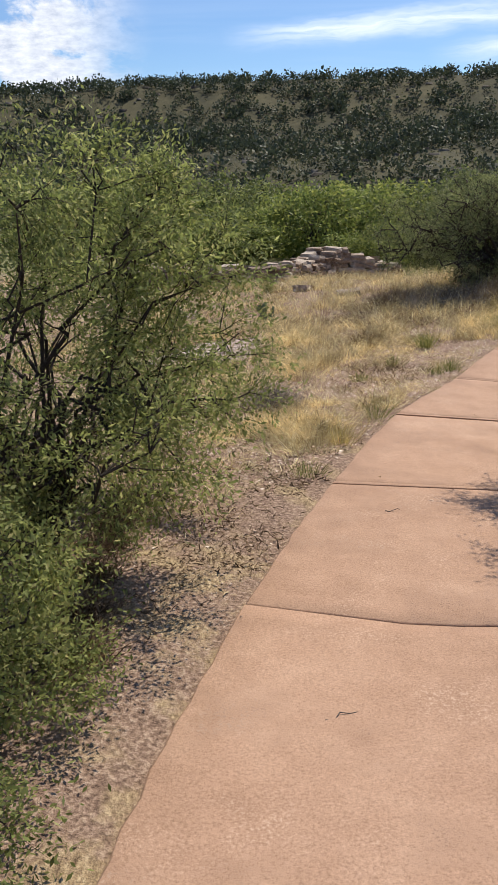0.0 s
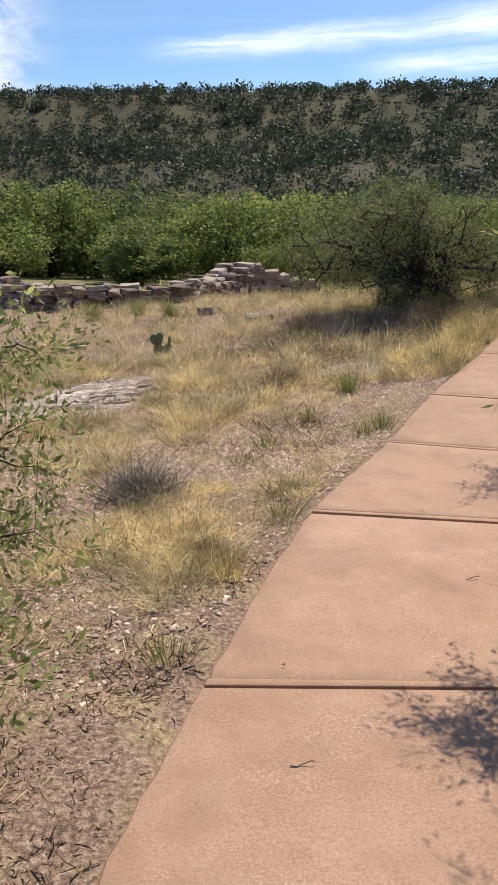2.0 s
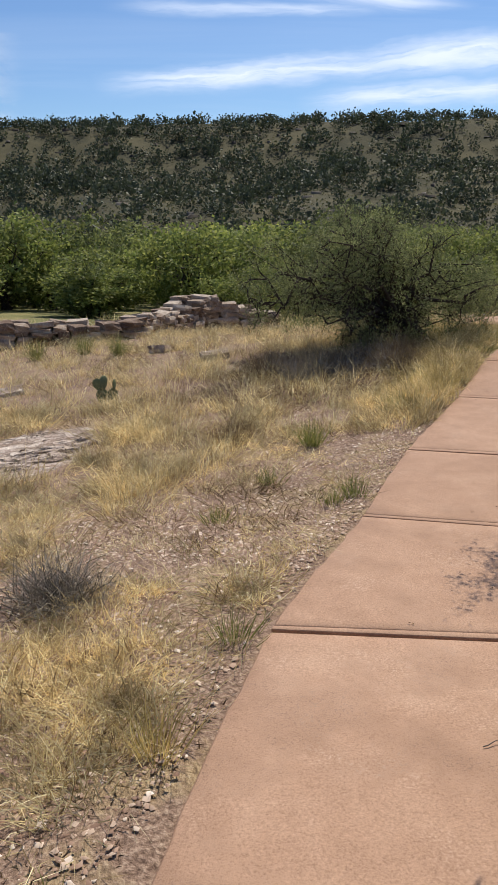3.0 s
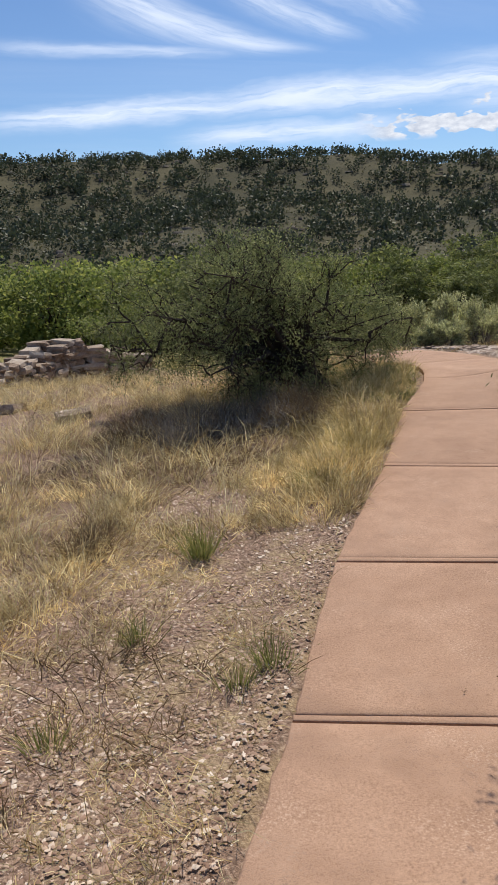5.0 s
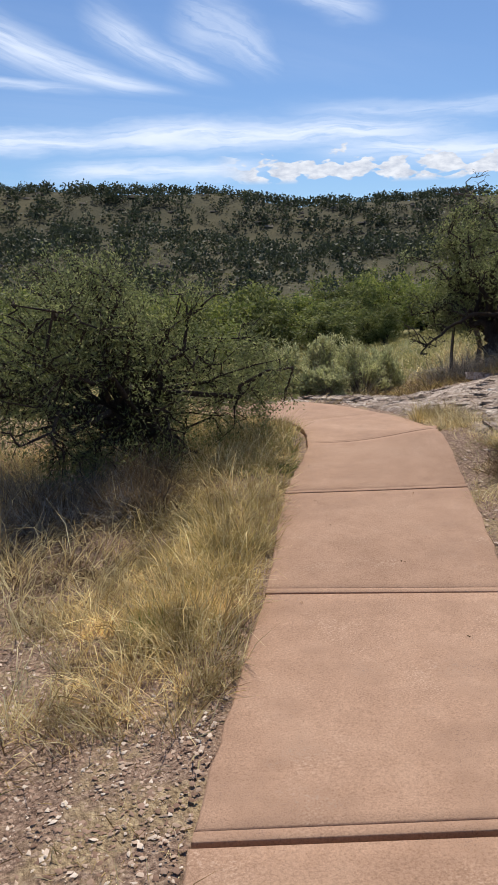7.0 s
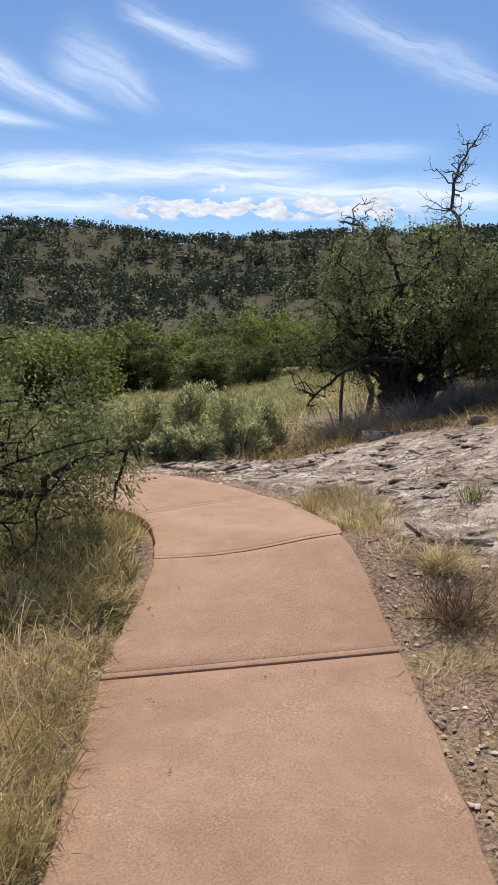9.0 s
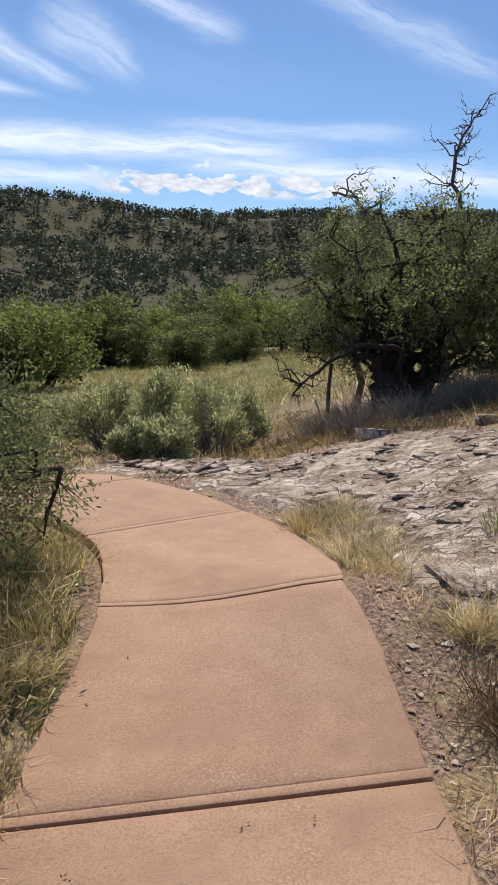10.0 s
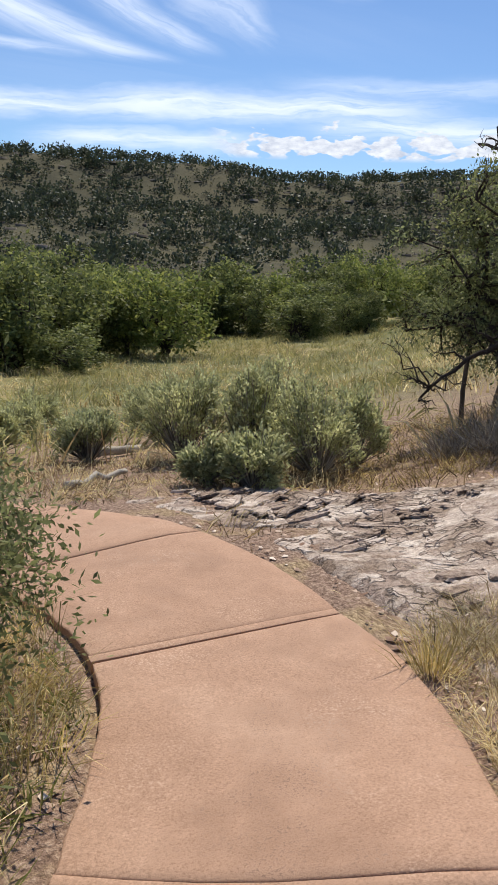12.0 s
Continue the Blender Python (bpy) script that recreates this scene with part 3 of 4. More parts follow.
# ---- bedrock ----
def outcrop(name, outline, seed, step, high, label):
    """A sheet of layered bare rock over the ground inside an ellipse (cx, cy, rx, ry, turn)."""
    cx, cy, rx, ry, turn = outline
    n = int(2 * max(rx, ry) / step)
    u = np.linspace(-1.15, 1.15, n)
    U, V = np.meshgrid(u, u)
    ca, sa = math.cos(radians(turn)), math.sin(radians(turn))
    X, Y = cx + U * rx * ca - V * ry * sa, cy + U * rx * sa + V * ry * ca
    Z = lie(X, Y)
    flat = np.stack([X.ravel(), Y.ravel()], 1)
    raise_ = []
    for (x, y), e in zip(flat, np.hypot(U, V).ravel()):
        a = 0.866 * x + 0.5 * y
        b = -0.5 * x + 0.866 * y
        w = noise.fractal((a * 0.5, b * 1.5, seed), 1.0, 2.0, 4)
        k = (w + 0.8) * 7.0
        st = math.floor(k) + min(1, (k - math.floor(k)) * 5)
        edge = 1 - e + 0.28 * noise.noise((x * 1.6, y * 1.6, seed + 5))
        lay = -0.035 + st / 5.0 * high + 0.016 * noise.noise((x * 8, y * 8, seed)) + 0.010 * noise.noise((x * 21, y * 21, seed))
        raise_.append(lay * min(1, max(0, edge * 4)) - 0.10 * max(0, 1 - max(edge, -0.3) * 7) if edge < 0.3 else lay)
    Z = Z + np.array(raise_).reshape(Z.shape)
    d = off_path(X.ravel(), Y.ravel()).reshape(Z.shape)
    Z -= 0.22 * (1 - smoothstep(0.55, 0.85, d))
    i = (np.arange(n - 1)[:, None] * n + np.arange(n - 1)[None]).ravel()
    me = fast_mesh(name, np.stack([X, Y, Z], -1).reshape(-1, 3), np.stack([i, i + 1, i + n + 1, i + n], 1), BEDROCK)
    return tagged(new(name, me), label, "rock")


def plates(parent, outline, n, seed, big=0.42):
    """Broken flat plates of rock lying on an outcrop, each a part of it."""
    rng = np.random.default_rng(seed)
    cx, cy, rx, ry, turn = outline
    ca, sa = math.cos(radians(turn)), math.sin(radians(turn))
    kinds = []
    for k in range(8):
        m = rng.integers(11, 16)
        a = np.sort(rng.uniform(0, 2 * math.pi, m))
        rad = rng.uniform(0.6, 1.0, m)
        bm = bmesh.new()
        top = [bm.verts.new((math.cos(t) * r * 0.94, math.sin(t) * r * 0.90, 0.42 + rng.normal() * 0.2)) for t, r in zip(a, rad)]
        low = [bm.verts.new((math.cos(t) * r, math.sin(t) * r, -0.5)) for t, r in zip(a, rad)]
        mid = bm.verts.new((0, 0, 0.55))
        for i in range(m):
            j = (i + 1) % m
            bm.faces.new((low[i], low[j], top[j], top[i]))
            bm.faces.new((top[i], top[j], mid))
        me = bpy.data.meshes.new("rock_plate")
        bm.to_mesh(me)
        bm.free()
        me.materials.append(BEDROCK)
        kinds.append(me)
    made = 0
    while made < n:
        u, v = rng.uniform(-1, 1, 2)
        if math.hypot(u, v) > 0.72:
            continue
        x, y = cx + u * rx * ca - v * ry * sa, cy + u * rx * sa + v * ry * ca
        made += 1
        w = big * rng.uniform(0.1, 1.0) ** 1.6 * 0.5 + 0.04
        if off_path(x, y)[0] < 0.98 + w:
            continue
        ob = part("rock_plate", kinds[rng.integers(8)], parent)
        ob.matrix_basis = (pose(x, y, lie1(x, y) + rng.uniform(-0.004, 0.012), rng.normal() * 1.6, rng.normal() * 1.6, 33 + rng.normal() * 28)
                           @ Matrix.Diagonal((w * rng.uniform(1.1, 2.0), w * rng.uniform(0.35, 0.7), rng.uniform(0.008, 0.017), 1)))


OUTCROPS = [(7.05, 12.75, 2.25, 1.6, 42), (-1.0, 9.5, 1.15, 0.8, 60), (6.75, 14.5, 1.75, 0.62, -22), (6.2, 11.3, 0.85, 0.5, 38)]
for _o, _n, _seed, _high, _label in ((OUTCROPS[0], 290, 3, 0.036, "pale layered bedrock sheet with dark cracks beside the walkway"),
                                     (OUTCROPS[1], 70, 17, 0.025, "pale flat bedrock patch among dry grass"),
                                     (OUTCROPS[2], 120, 29, 0.018, "broken pale bedrock ledge beyond the bend"),
                                     (OUTCROPS[3], 60, 37, 0.025, "pale bedrock tongue at the walkway edge")):
    plates(outcrop("rock_outcrop", _o, _seed, 0.035, _high, _label), _o, _n, _seed + 50, 0.26)


# ---- trees and bushes ----
def bush(name, base, centre, radii, seed, limbs, branches, twigs, per_twig, leaf, width, trunk_r, leaf_mat, label, category,
         stems=1, twig_len=0.28, low=0.15, bark=None, trunk_top=0.35, droop=0.0, group="", spread=0.05, bare=0.0, far=False, near=2, reach=(0.25, 0.5), tips=(0.6, 0.96), boughs=()):
    """A crooked woody plant: stems, limbs, branches, twigs, and small leaves along the twigs, inside an ellipsoid."""
    rng = np.random.default_rng(seed)
    base, centre, radii = np.array(base, float), np.array(centre, float), np.array(radii, float)
    root = empty(name, base, label, category, group)
    base0, centre = np.zeros(3), centre - base
    wood, thin, spots, ways = [], [], [], []
    size = radii.mean()
    starts = []
    for s in range(stems):
        a = rng.uniform(0, 2 * math.pi)
        foot = base0 + np.array([math.cos(a), math.sin(a), 0]) * trunk_r * (1.6 if stems > 1 else 0) * rng.uniform(0.6, 1.4)
        foot[2] = -0.06
        to = base0 + (centre - base0) * trunk_top + np.array([*(rng.normal(size=2) * 0.25 * size), 0.0]) * (0.6 if stems > 1 else 0.25)
        seg, pts = crook(rng, foot, to, trunk_r * 1.25, trunk_r * 0.8, 6, 0.06)
        wood += seg
        starts.append(pts)
    for k in range(limbs + len(boughs)):
        v = any_way(rng, 1)[0]
        v[2] = abs(v[2]) if rng.random() > low else -abs(v[2]) * 0.9
        tip = centre + v * radii * rng.uniform(*tips)
        tip = np.array(boughs[k - limbs]) - base if k >= limbs else tip
        tip[2] = max(tip[2], 0.05)
        pts0 = starts[k % stems]
        p = pts0[rng.integers(3, len(pts0))]
        r = trunk_r * (rng.uniform(0.16, 0.42) if k < limbs else 0.05)
        seg, pts = crook(rng, p, tip, r, r * 0.18, 7, 0.07, 0.06)
        wood += seg
        for b in range(branches):
            i = rng.integers(near, len(pts))
            out = unit((pts[i] - centre)[None])[0] * 0.5 + any_way(rng, 1)[0] * 0.9
            tip2 = pts[i] + unit(out[None])[0] * size * rng.uniform(*reach)
            e = (tip2 - centre) / radii
            le = np.linalg.norm(e)
            if le > 1.02:
                tip2 = centre + (tip2 - centre) / le * rng.uniform(0.9, 1.05)
            tip2[2] = max(tip2[2], 0.03)
            seg2, pts2 = crook(rng, pts[i], tip2, r * 0.3, r * 0.09, 4, 0.09, 0.03)
            wood += seg2
            for w in range(twigs):
                j = rng.integers(1, len(pts2))
                way = unit((unit((pts2[j] - pts2[j - 1])[None])[0] * 0.5 + any_way(rng, 1)[0])[None])[0]
                way[2] -= droop
                tl = twig_len * rng.uniform(0.5, 1.25)
                end = pts2[j] + way * tl
                end[2] = max(end[2], 0.02)
                thin.append((pts2[j], end, r * 0.075, r * 0.03))
                m = max(2, int(per_twig * rng.uniform(0.5, 1.4)))
                t = rng.uniform(0.1, 1.05, m)[:, None]
                spots.append(pts2[j] + (end - pts2[j]) * t + rng.normal(size=(m, 3)) * spread * [1, 1, 0.8])
                ways.append(unit(way + rng.normal(size=(m, 3)) * 0.8))
    part("trunk", tube_mesh("trunk", wood if not far else [w for w in wood if w[2] > trunk_r * 0.1], bark or BARK, 3 if far else 6), root)
    if thin and not far:
        part("branchwork", tube_mesh("branchwork", thin, bark or BARK, 3), root)
    if per_twig > 0:
        at, way = np.concatenate(spots), np.concatenate(ways)
        hi = smoothstep(-0.75, 0.1, (at[:, 2] - centre[2]) / radii[2])
        keep = rng.uniform(0, 1, len(at)) < 1 - bare * (1 - hi)
        at, way = at[keep], way[keep]
        n = len(at)
        part("crown", leaf_mesh("crown", at, way, leaf * rng.uniform(0.6, 1.3, n), width * rng.uniform(0.7, 1.3, n), leaf_mat, rng), root)
    return root


def on_ground(x, y, dz=0.0):
    return (x, y, lie1(x, y) + dz)


# thicket at the start of the walk: a taller mesquite and a low one in front of it
bush("mesquite_bush", on_ground(-1.3, 3.0), (-1.24, 3.0, 0.70), (1.04, 1.45, 0.82), 11, 52, 7, 10, 28, 0.026, 0.009, 0.036, MESQUITE,
     "leafy green mesquite bush with dark crooked stems", "bush", stems=4, twig_len=0.17, low=0.4, spread=0.032, near=4, reach=(0.12, 0.3), tips=(0.62, 1.06))
bush("mesquite_bush", on_ground(-1.15, 1.5), (-1.1, 1.5, 0.1), (0.44, 0.75, 0.42), 23, 26, 6, 8, 26, 0.022, 0.008, 0.022, MESQUITE,
     "low bright green mesquite shrub at the walkway edge", "bush", stems=3, twig_len=0.14, low=0.5, spread=0.028, near=4, reach=(0.15, 0.35), tips=(0.65, 1.05))
# tree that leans over the walkway from the uphill side
bush("mesquite_tree", on_ground(2.75, 4.1), (2.14, 3.75, 1.15), (0.97, 1.35, 0.68), 31, 26, 8, 9, 30, 0.045, 0.0085, 0.05, MESQUITE,
     "feathery mesquite overhanging the walkway", "tree", twig_len=0.24, low=0.4, droop=0.4, spread=0.035, near=4, reach=(0.15, 0.4))
bush("mesquite_tree", on_ground(3.4, 6.3), (2.95, 6.1, 1.1), (0.9, 0.95, 0.62), 37, 14, 8, 9, 28, 0.045, 0.007, 0.045, MESQUITE,
     "feathery mesquite on the uphill verge", "tree", twig_len=0.26, low=0.3, droop=0.5, spread=0.04)
# dark round mesquite in the grass
bush("mesquite_tree", on_ground(3.45, 12.25), (2.8, 12.6, 0.37), (1.85, 1.42, 0.92), 41, 58, 6, 10, 20, 0.032, 0.0115, 0.10, MESQUITE_DARK,
     "dusty green mesquite tree with black crooked trunk", "tree", stems=2, twig_len=0.2, low=0.4, trunk_top=0.45, spread=0.045, bare=0.3, near=4, boughs=((4.45, 12.5, 0.25), (4.6, 12.75, 0.2), (4.65, 12.95, 0.3), (4.5, 12.65, 0.45), (4.4, 12.35, 0.5), (4.35, 12.4, 0.05), (4.4, 12.6, 0.1)), reach=(0.10, 0.28), tips=(0.55, 1.08))
# mesquites on the rise beyond the bedrock
bush("mesquite_tree", on_ground(10.1, 15.8), (10.1, 15.9, 1.0), (1.6, 1.5, 1.22), 51, 42, 6, 9, 20, 0.05, 0.02, 0.14, MESQUITE_DARK,
     "old dark mesquite with arching limbs", "tree", stems=3, twig_len=0.26, low=0.35, bare=0.5, trunk_top=0.45, spread=0.055, near=4, reach=(0.12, 0.3), tips=(0.62, 1.06))
bush("mesquite_tree", on_ground(11.9, 14.7), (11.8, 14.8, 0.95), (1.75, 1.6, 1.2), 57, 42, 6, 9, 20, 0.05, 0.02, 0.13, MESQUITE_DARK,
     "dense dark mesquite on the stony rise", "tree", stems=3, twig_len=0.26, low=0.35, bare=0.4, trunk_top=0.45, spread=0.055, near=4, reach=(0.12, 0.3), tips=(0.62, 1.06))


def bare_tree(name, base, tips, r, seed, label, limbs=14, mat=DEADWOOD):
    """A leafless tree or limb: a trunk along the points tips, with forking bare branches."""
    rng = np.random.default_rng(seed)
    root = empty(name, base, label, "dead tree")
    base = np.array(base, float)
    wood, line = [], []
    p = np.array([0, 0, -0.08])
    n = len(tips)
    for k, q in enumerate(tips):
        q = np.array(q, float) - base
        seg, pts = crook(rng, p, q, r * (1 - k / n * 0.75), r * (1 - (k + 1) / n * 0.75), 4, 0.04)
        wood += seg
        line += list(pts[1:])
        p = q
    line = np.array(line)
    bare = []
    for k in range(limbs):
        i = rng.integers(len(line) // 2, len(line))
        w = any_way(rng, 1)[0]
        w[2] = w[2] * 0.5 + 0.35
        ln = rng.uniform(0.35, 1.0) * r * 11
        seg, pts = crook(rng, line[i], line[i] + w * ln, r * 0.24, r * 0.06, 5, 0.10)
        bare += seg
        for m in range(4):
            j = rng.integers(1, len(pts))
            w2 = unit((w + any_way(rng, 1)[0])[None])[0]
            seg2, p2 = crook(rng, pts[j], pts[j] + w2 * ln * rng.uniform(0.25, 0.5), r * 0.09, r * 0.025, 3, 0.12)
            bare += seg2
            w3 = unit((w2 + any_way(rng, 1)[0])[None])[0]
            bare += crook(rng, p2[2], p2[2] + w3 * ln * 0.22, r * 0.06, r * 0.025, 2, 0.1)[0]
    part("trunk", chain_mesh("trunk", [wood[0][0]] + [w[1] for w in wood], [wood[0][2]] + [w[3] for w in wood], mat, 8), root)
    part("branchwork", tube_mesh("branchwork", bare, mat, 5), root)
    return root


g = on_ground(13.3, 18.0)
bare_tree("dead_tree", g, [(13.3, 18.0, 1.2), (13.35, 18.0, 2.5), (13.2, 18.05, 3.3), (13.5, 18.0, 3.9)], 0.06, 3, "tall leafless grey dead tree against the sky", 22)
g = on_ground(11.0, 17.6)
bare_tree("dead_tree", g, [(11.0, 17.6, 1.3), (11.05, 17.65, 2.2), (10.9, 17.7, 2.45), (10.55, 17.8, 2.48)], 0.055, 8, "broken dead mesquite limb above the crown", 4)
bare_tree("dead_tree", on_ground(10.0, 17.0), [(10.0, 17.0, 1.3), (10.0, 17.0, 2.2)], 0.03, 9, "thin bare dead branch above the crown", 7)
bare_tree("dead_branch", on_ground(10.1, 15.65), [(9.8, 15.5, 0.5), (9.3, 15.65, 0.55), (8.95, 15.8, 0.35), (8.6, 15.95, 0.0)], 0.045, 14, "dark fallen arching dead branch beside the mesquite", 20, BARK)


# ---- sage and small shrubs ----
def sage(x, y, w, h, seed, label="rounded grey-green sagebrush in dry soil"):
    rng = np.random.default_rng(seed)
    root = empty("sagebrush", on_ground(x, y), label, "shrub", "sagebrush by the bedrock")
    heads = int(9 + 9 * w)
    hv = any_way(rng, heads)
    hv[:, 2] = np.abs(hv[:, 2]) * 0.8 + 0.25
    n = 150
    own = rng.integers(0, heads, n)
    v = unit(hv[own] + rng.normal(size=(n, 3)) * 0.2 + [0, 0, 0.1])
    v[:, 2] = np.abs(v[:, 2])
    tip = v * [w * 0.5, w * 0.5, h] * (rng.uniform(0.7, 1.08, heads)[own] * rng.uniform(0.88, 1.05, n))[:, None]
    stems = [(np.array([*(t[:2] * 0.12), -0.02]), t, 0.006, 0.002) for t in tip]
    part("branchwork", tube_mesh("branchwork", stems, GREY_TWIG, 4), root)
    m = int(22 + 22 * w)
    at = (tip[:, None] * (1 - rng.uniform(0, 0.62, (n, m, 1)) ** 1.8) + rng.normal(size=(n, m, 3)) * 0.022).reshape(-1, 3)
    way = unit(np.repeat(v, m, 0) + rng.normal(size=(n * m, 3)) * 0.7 + [0, 0, 0.3])
    part("crown", leaf_mesh("crown", at, way, 0.042 * rng.uniform(0.6, 1.3, n * m), 0.016, SAGE, rng), root)


for k, (x, y, w, h) in enumerate([(6.62, 15.2, 0.55, 0.42), (6.35, 15.45, 0.42, 0.36), (7.45, 15.7, 0.95, 0.85), (7.05, 16.1, 0.8, 0.78), (6.75, 16.9, 1.05, 0.85),
                                  (6.1, 17.8, 0.8, 0.55), (7.7, 16.9, 1.1, 0.85), (6.4, 22.0, 0.9, 0.6), (8.3, 18.3, 1.0, 0.7),
                                  (8.1, 16.2, 0.9, 0.75), (5.4, 19.2, 0.8, 0.5), (7.2, 18.6, 1.0, 0.7), (5.9, 20.6, 0.9, 0.55), (7.6, 20.4, 1.0, 0.6), (4.6, 21.5, 0.9, 0.55)]):
    sage(x, y, w, h, 100 + k)


def twiggy(x, y, w, h, seed, label, mat=GREY_TWIG, n=420, name="dry_shrub"):
    """A heap of thin dead stems."""
    rng = np.random.default_rng(seed)
    at = np.zeros((n, 3))
    at[:, :2] = rng.normal(size=(n, 2)) * w * 0.14
    way = any_way(rng, n)
    way[:, 2] = np.abs(way[:, 2]) + 0.25
    way = unit(way)
    me = blade_mesh(name, at, way, rng.uniform(0.5, 1.05, n) * np.hypot(w * 0.5, h) * 0.9, rng.uniform(0.002, 0.005, n), rng.normal(size=(n, 3)) * 0.5 - [0, 0, 0.25], mat, rng)
    ob = new(name, me)
    ob.location = on_ground(x, y, -0.02)
    return tagged(ob, label, "shrub")


twiggy(-0.25, 5.95, 0.68, 0.2, 201, "low grey leafless shrub on gravel", n=800)
twiggy(0.85, 9.0, 0.5, 0.3, 202, "brown dry weed clump in straw", WEED)
twiggy(5.2, 10.3, 0.5, 0.2, 203, "brown wispy dry weed beside the walkway", WEED, 320)
twiggy(4.75, 9.45, 0.4, 0.18, 204, "brown wispy dry weed beside the walkway", WEED, 260)
twiggy(5.5, 10.7, 0.4, 0.2, 205, "straw coloured weed at the walkway edge", STRAW, 400)
_r = np.random.default_rng(77)
for k in range(6):
    twiggy(_r.uniform(-1.0, -0.8), 2.0 + 0.3 * k, 0.34, 0.09, 260 + k, "brown dead twigs under the mesquite bush", LITTER if k % 2 else WEED, n=380, name="dead_brush")
for k in range(16):
    twiggy(8.6 + 0.22 * k, 15.6 - 0.13 * k + _r.normal() * 0.35, _r.uniform(0.6, 1.0), _r.uniform(0.35, 0.6), 210 + k, "grey dead brush under the mesquites", n=500, name="dead_brush")
for k in range(16):
    twiggy(_r.uniform(1.4, 3.2), _r.uniform(10.9, 12.1), 0.7, 0.32, 240 + k, "dark dry brush under the mesquite", WEED if k % 2 else GREY_TWIG, n=500, name="dead_brush")


def prickly_pear(x, y):
    root = empty("prickly_pear", on_ground(x, y), "small green prickly pear cactus in dry grass", "cactus")
    for px, pz, tilt, yaw, s in ((0, 0.10, 5, 20, 1.0), (0.02, 0.29, -14, 50, 0.95), (-0.05, 0.27, 24, -10, 0.8), (0.13, 0.12, -28, 10, 0.85), (0.17, 0.26, -8, 70, 0.7)):
        bm = bmesh.new()
        bmesh.ops.create_uvsphere(bm, u_segments=14, v_segments=9, radius=1)
        for v in bm.verts:
            v.co = Vector((v.co.x * 0.085 * (1 - 0.22 * v.co.z * -1), v.co.y * 0.018, v.co.z * 0.115)) * s * 0.8
        me = bpy.data.meshes.new("pad")
        bm.to_mesh(me)
        bm.free()
        for p in me.polygons:
            p.use_smooth = True
        me.materials.append(CACTUS_SKIN)
        pad = part("pad", me, root)
        pad.matrix_basis = pose(px * 0.8, 0, pz * 0.78, 0, -tilt, yaw)


prickly_pear(-0.39, 11.4)


# ---- stone wall ----
def stone_meshes(count, seed, mat):
    rng = np.random.default_rng(seed)
    out = []
    for k in range(count):
        bm = bmesh.new()
        bmesh.ops.create_cube(bm, size=1)
        bmesh.ops.subdivide_edges(bm, edges=bm.edges[:], cuts=1, use_grid_fill=True)
        for v in bm.verts:
            c = v.co * 2
            r = 0.93 if sum(abs(a) > 0.9 for a in c) >= 2 else 1.0
            v.co = Vector([a * 0.5 * r for a in c]) + Vector(rng.normal(size=3) * 0.045)
        me = bpy.data.meshes.new("stone")
        bm.to_mesh(me)
        bm.free()
        me.materials.append(mat)
        out.append(me)
    return out


def build_wall():
    rng = np.random.default_rng(61)
    kinds = stone_meshes(9, 60, WALL_STONE)
    line = np.array([(-4.6, 19.3), (-2.5, 16.9), (-0.58, 17.3), (1.13, 20.3), (2.75, 20.9)])
    tops = [-0.66, -0.56, -0.62, -0.62, -0.98]
    wall = empty("stone_wall", on_ground(-0.58, 17.3), "low ruined dry-stone wall of weathered flat stones", "wall")
    off = np.array(wall.location)
    lens = np.hypot(*np.diff(line, axis=0).T)
    cum = np.concatenate([[0], np.cumsum(lens)])
    for row in range(2):
        s = 0.0
        while s < cum[-1]:
            w = rng.uniform(0.22, 0.5)
            k = min(np.searchsorted(cum, s + w / 2, side="right") - 1, len(line) - 2)
            u = (s + w / 2 - cum[k]) / lens[k]
            d = (line[k + 1] - line[k]) / lens[k]
            side = np.array([-d[1], d[0]])
            p = line[k] + (line[k + 1] - line[k]) * u + side * (row - 0.5) * 0.34
            foot = lie1(*p) - 0.12
            heap = 0.16 * math.exp(-((s + w / 2 - cum[3] + 0.3) / 0.7) ** 2)
            top = np.interp(s, cum, tops) + rng.normal() * 0.05 + heap
            z = foot
            while z < top - 0.03:
                h = rng.uniform(0.06, 0.13)
                ob = part("stone", kinds[rng.integers(len(kinds))], wall)
                ob.matrix_basis = (pose(p[0] - off[0] + rng.normal() * 0.025, p[1] - off[1] + rng.normal() * 0.025, z + h / 2 - off[2], rng.normal() * 4, rng.normal() * 4,
                                        math.degrees(math.atan2(d[1], d[0])) + rng.normal() * 9) @ Matrix.Diagonal((w * rng.uniform(0.85, 1.15), 0.36 * rng.uniform(0.8, 1.2), h * 1.08, 1)))
                z += h
            s += w * 0.97


build_wall()


def loose_rocks():
    rng = np.random.default_rng(70)
    kinds = stone_meshes(4, 71, BEDROCK)
    for x, y, w, h in ((8.3, 14.3, 0.3, 0.1), (5.72, 11.0, 0.24, 0.03), (1.0, 13.4, 0.4, 0.1), (-1.6, 12.6, 0.35, 0.09),
                       (0.3, 14.6, 0.4, 0.12), (9.0, 13.6, 0.25, 0.08)):
        ob = new("rock", kinds[rng.integers(4)])
        ob.matrix_basis = pose(*on_ground(x, y, h * 0.25), rng.normal() * 6, rng.normal() * 6, rng.uniform(0, 360)) @ Matrix.Diagonal((w, w * 0.7, h, 1))
        tagged(ob, "pale rough loose rock on dry ground", "rock")


loose_rocks()


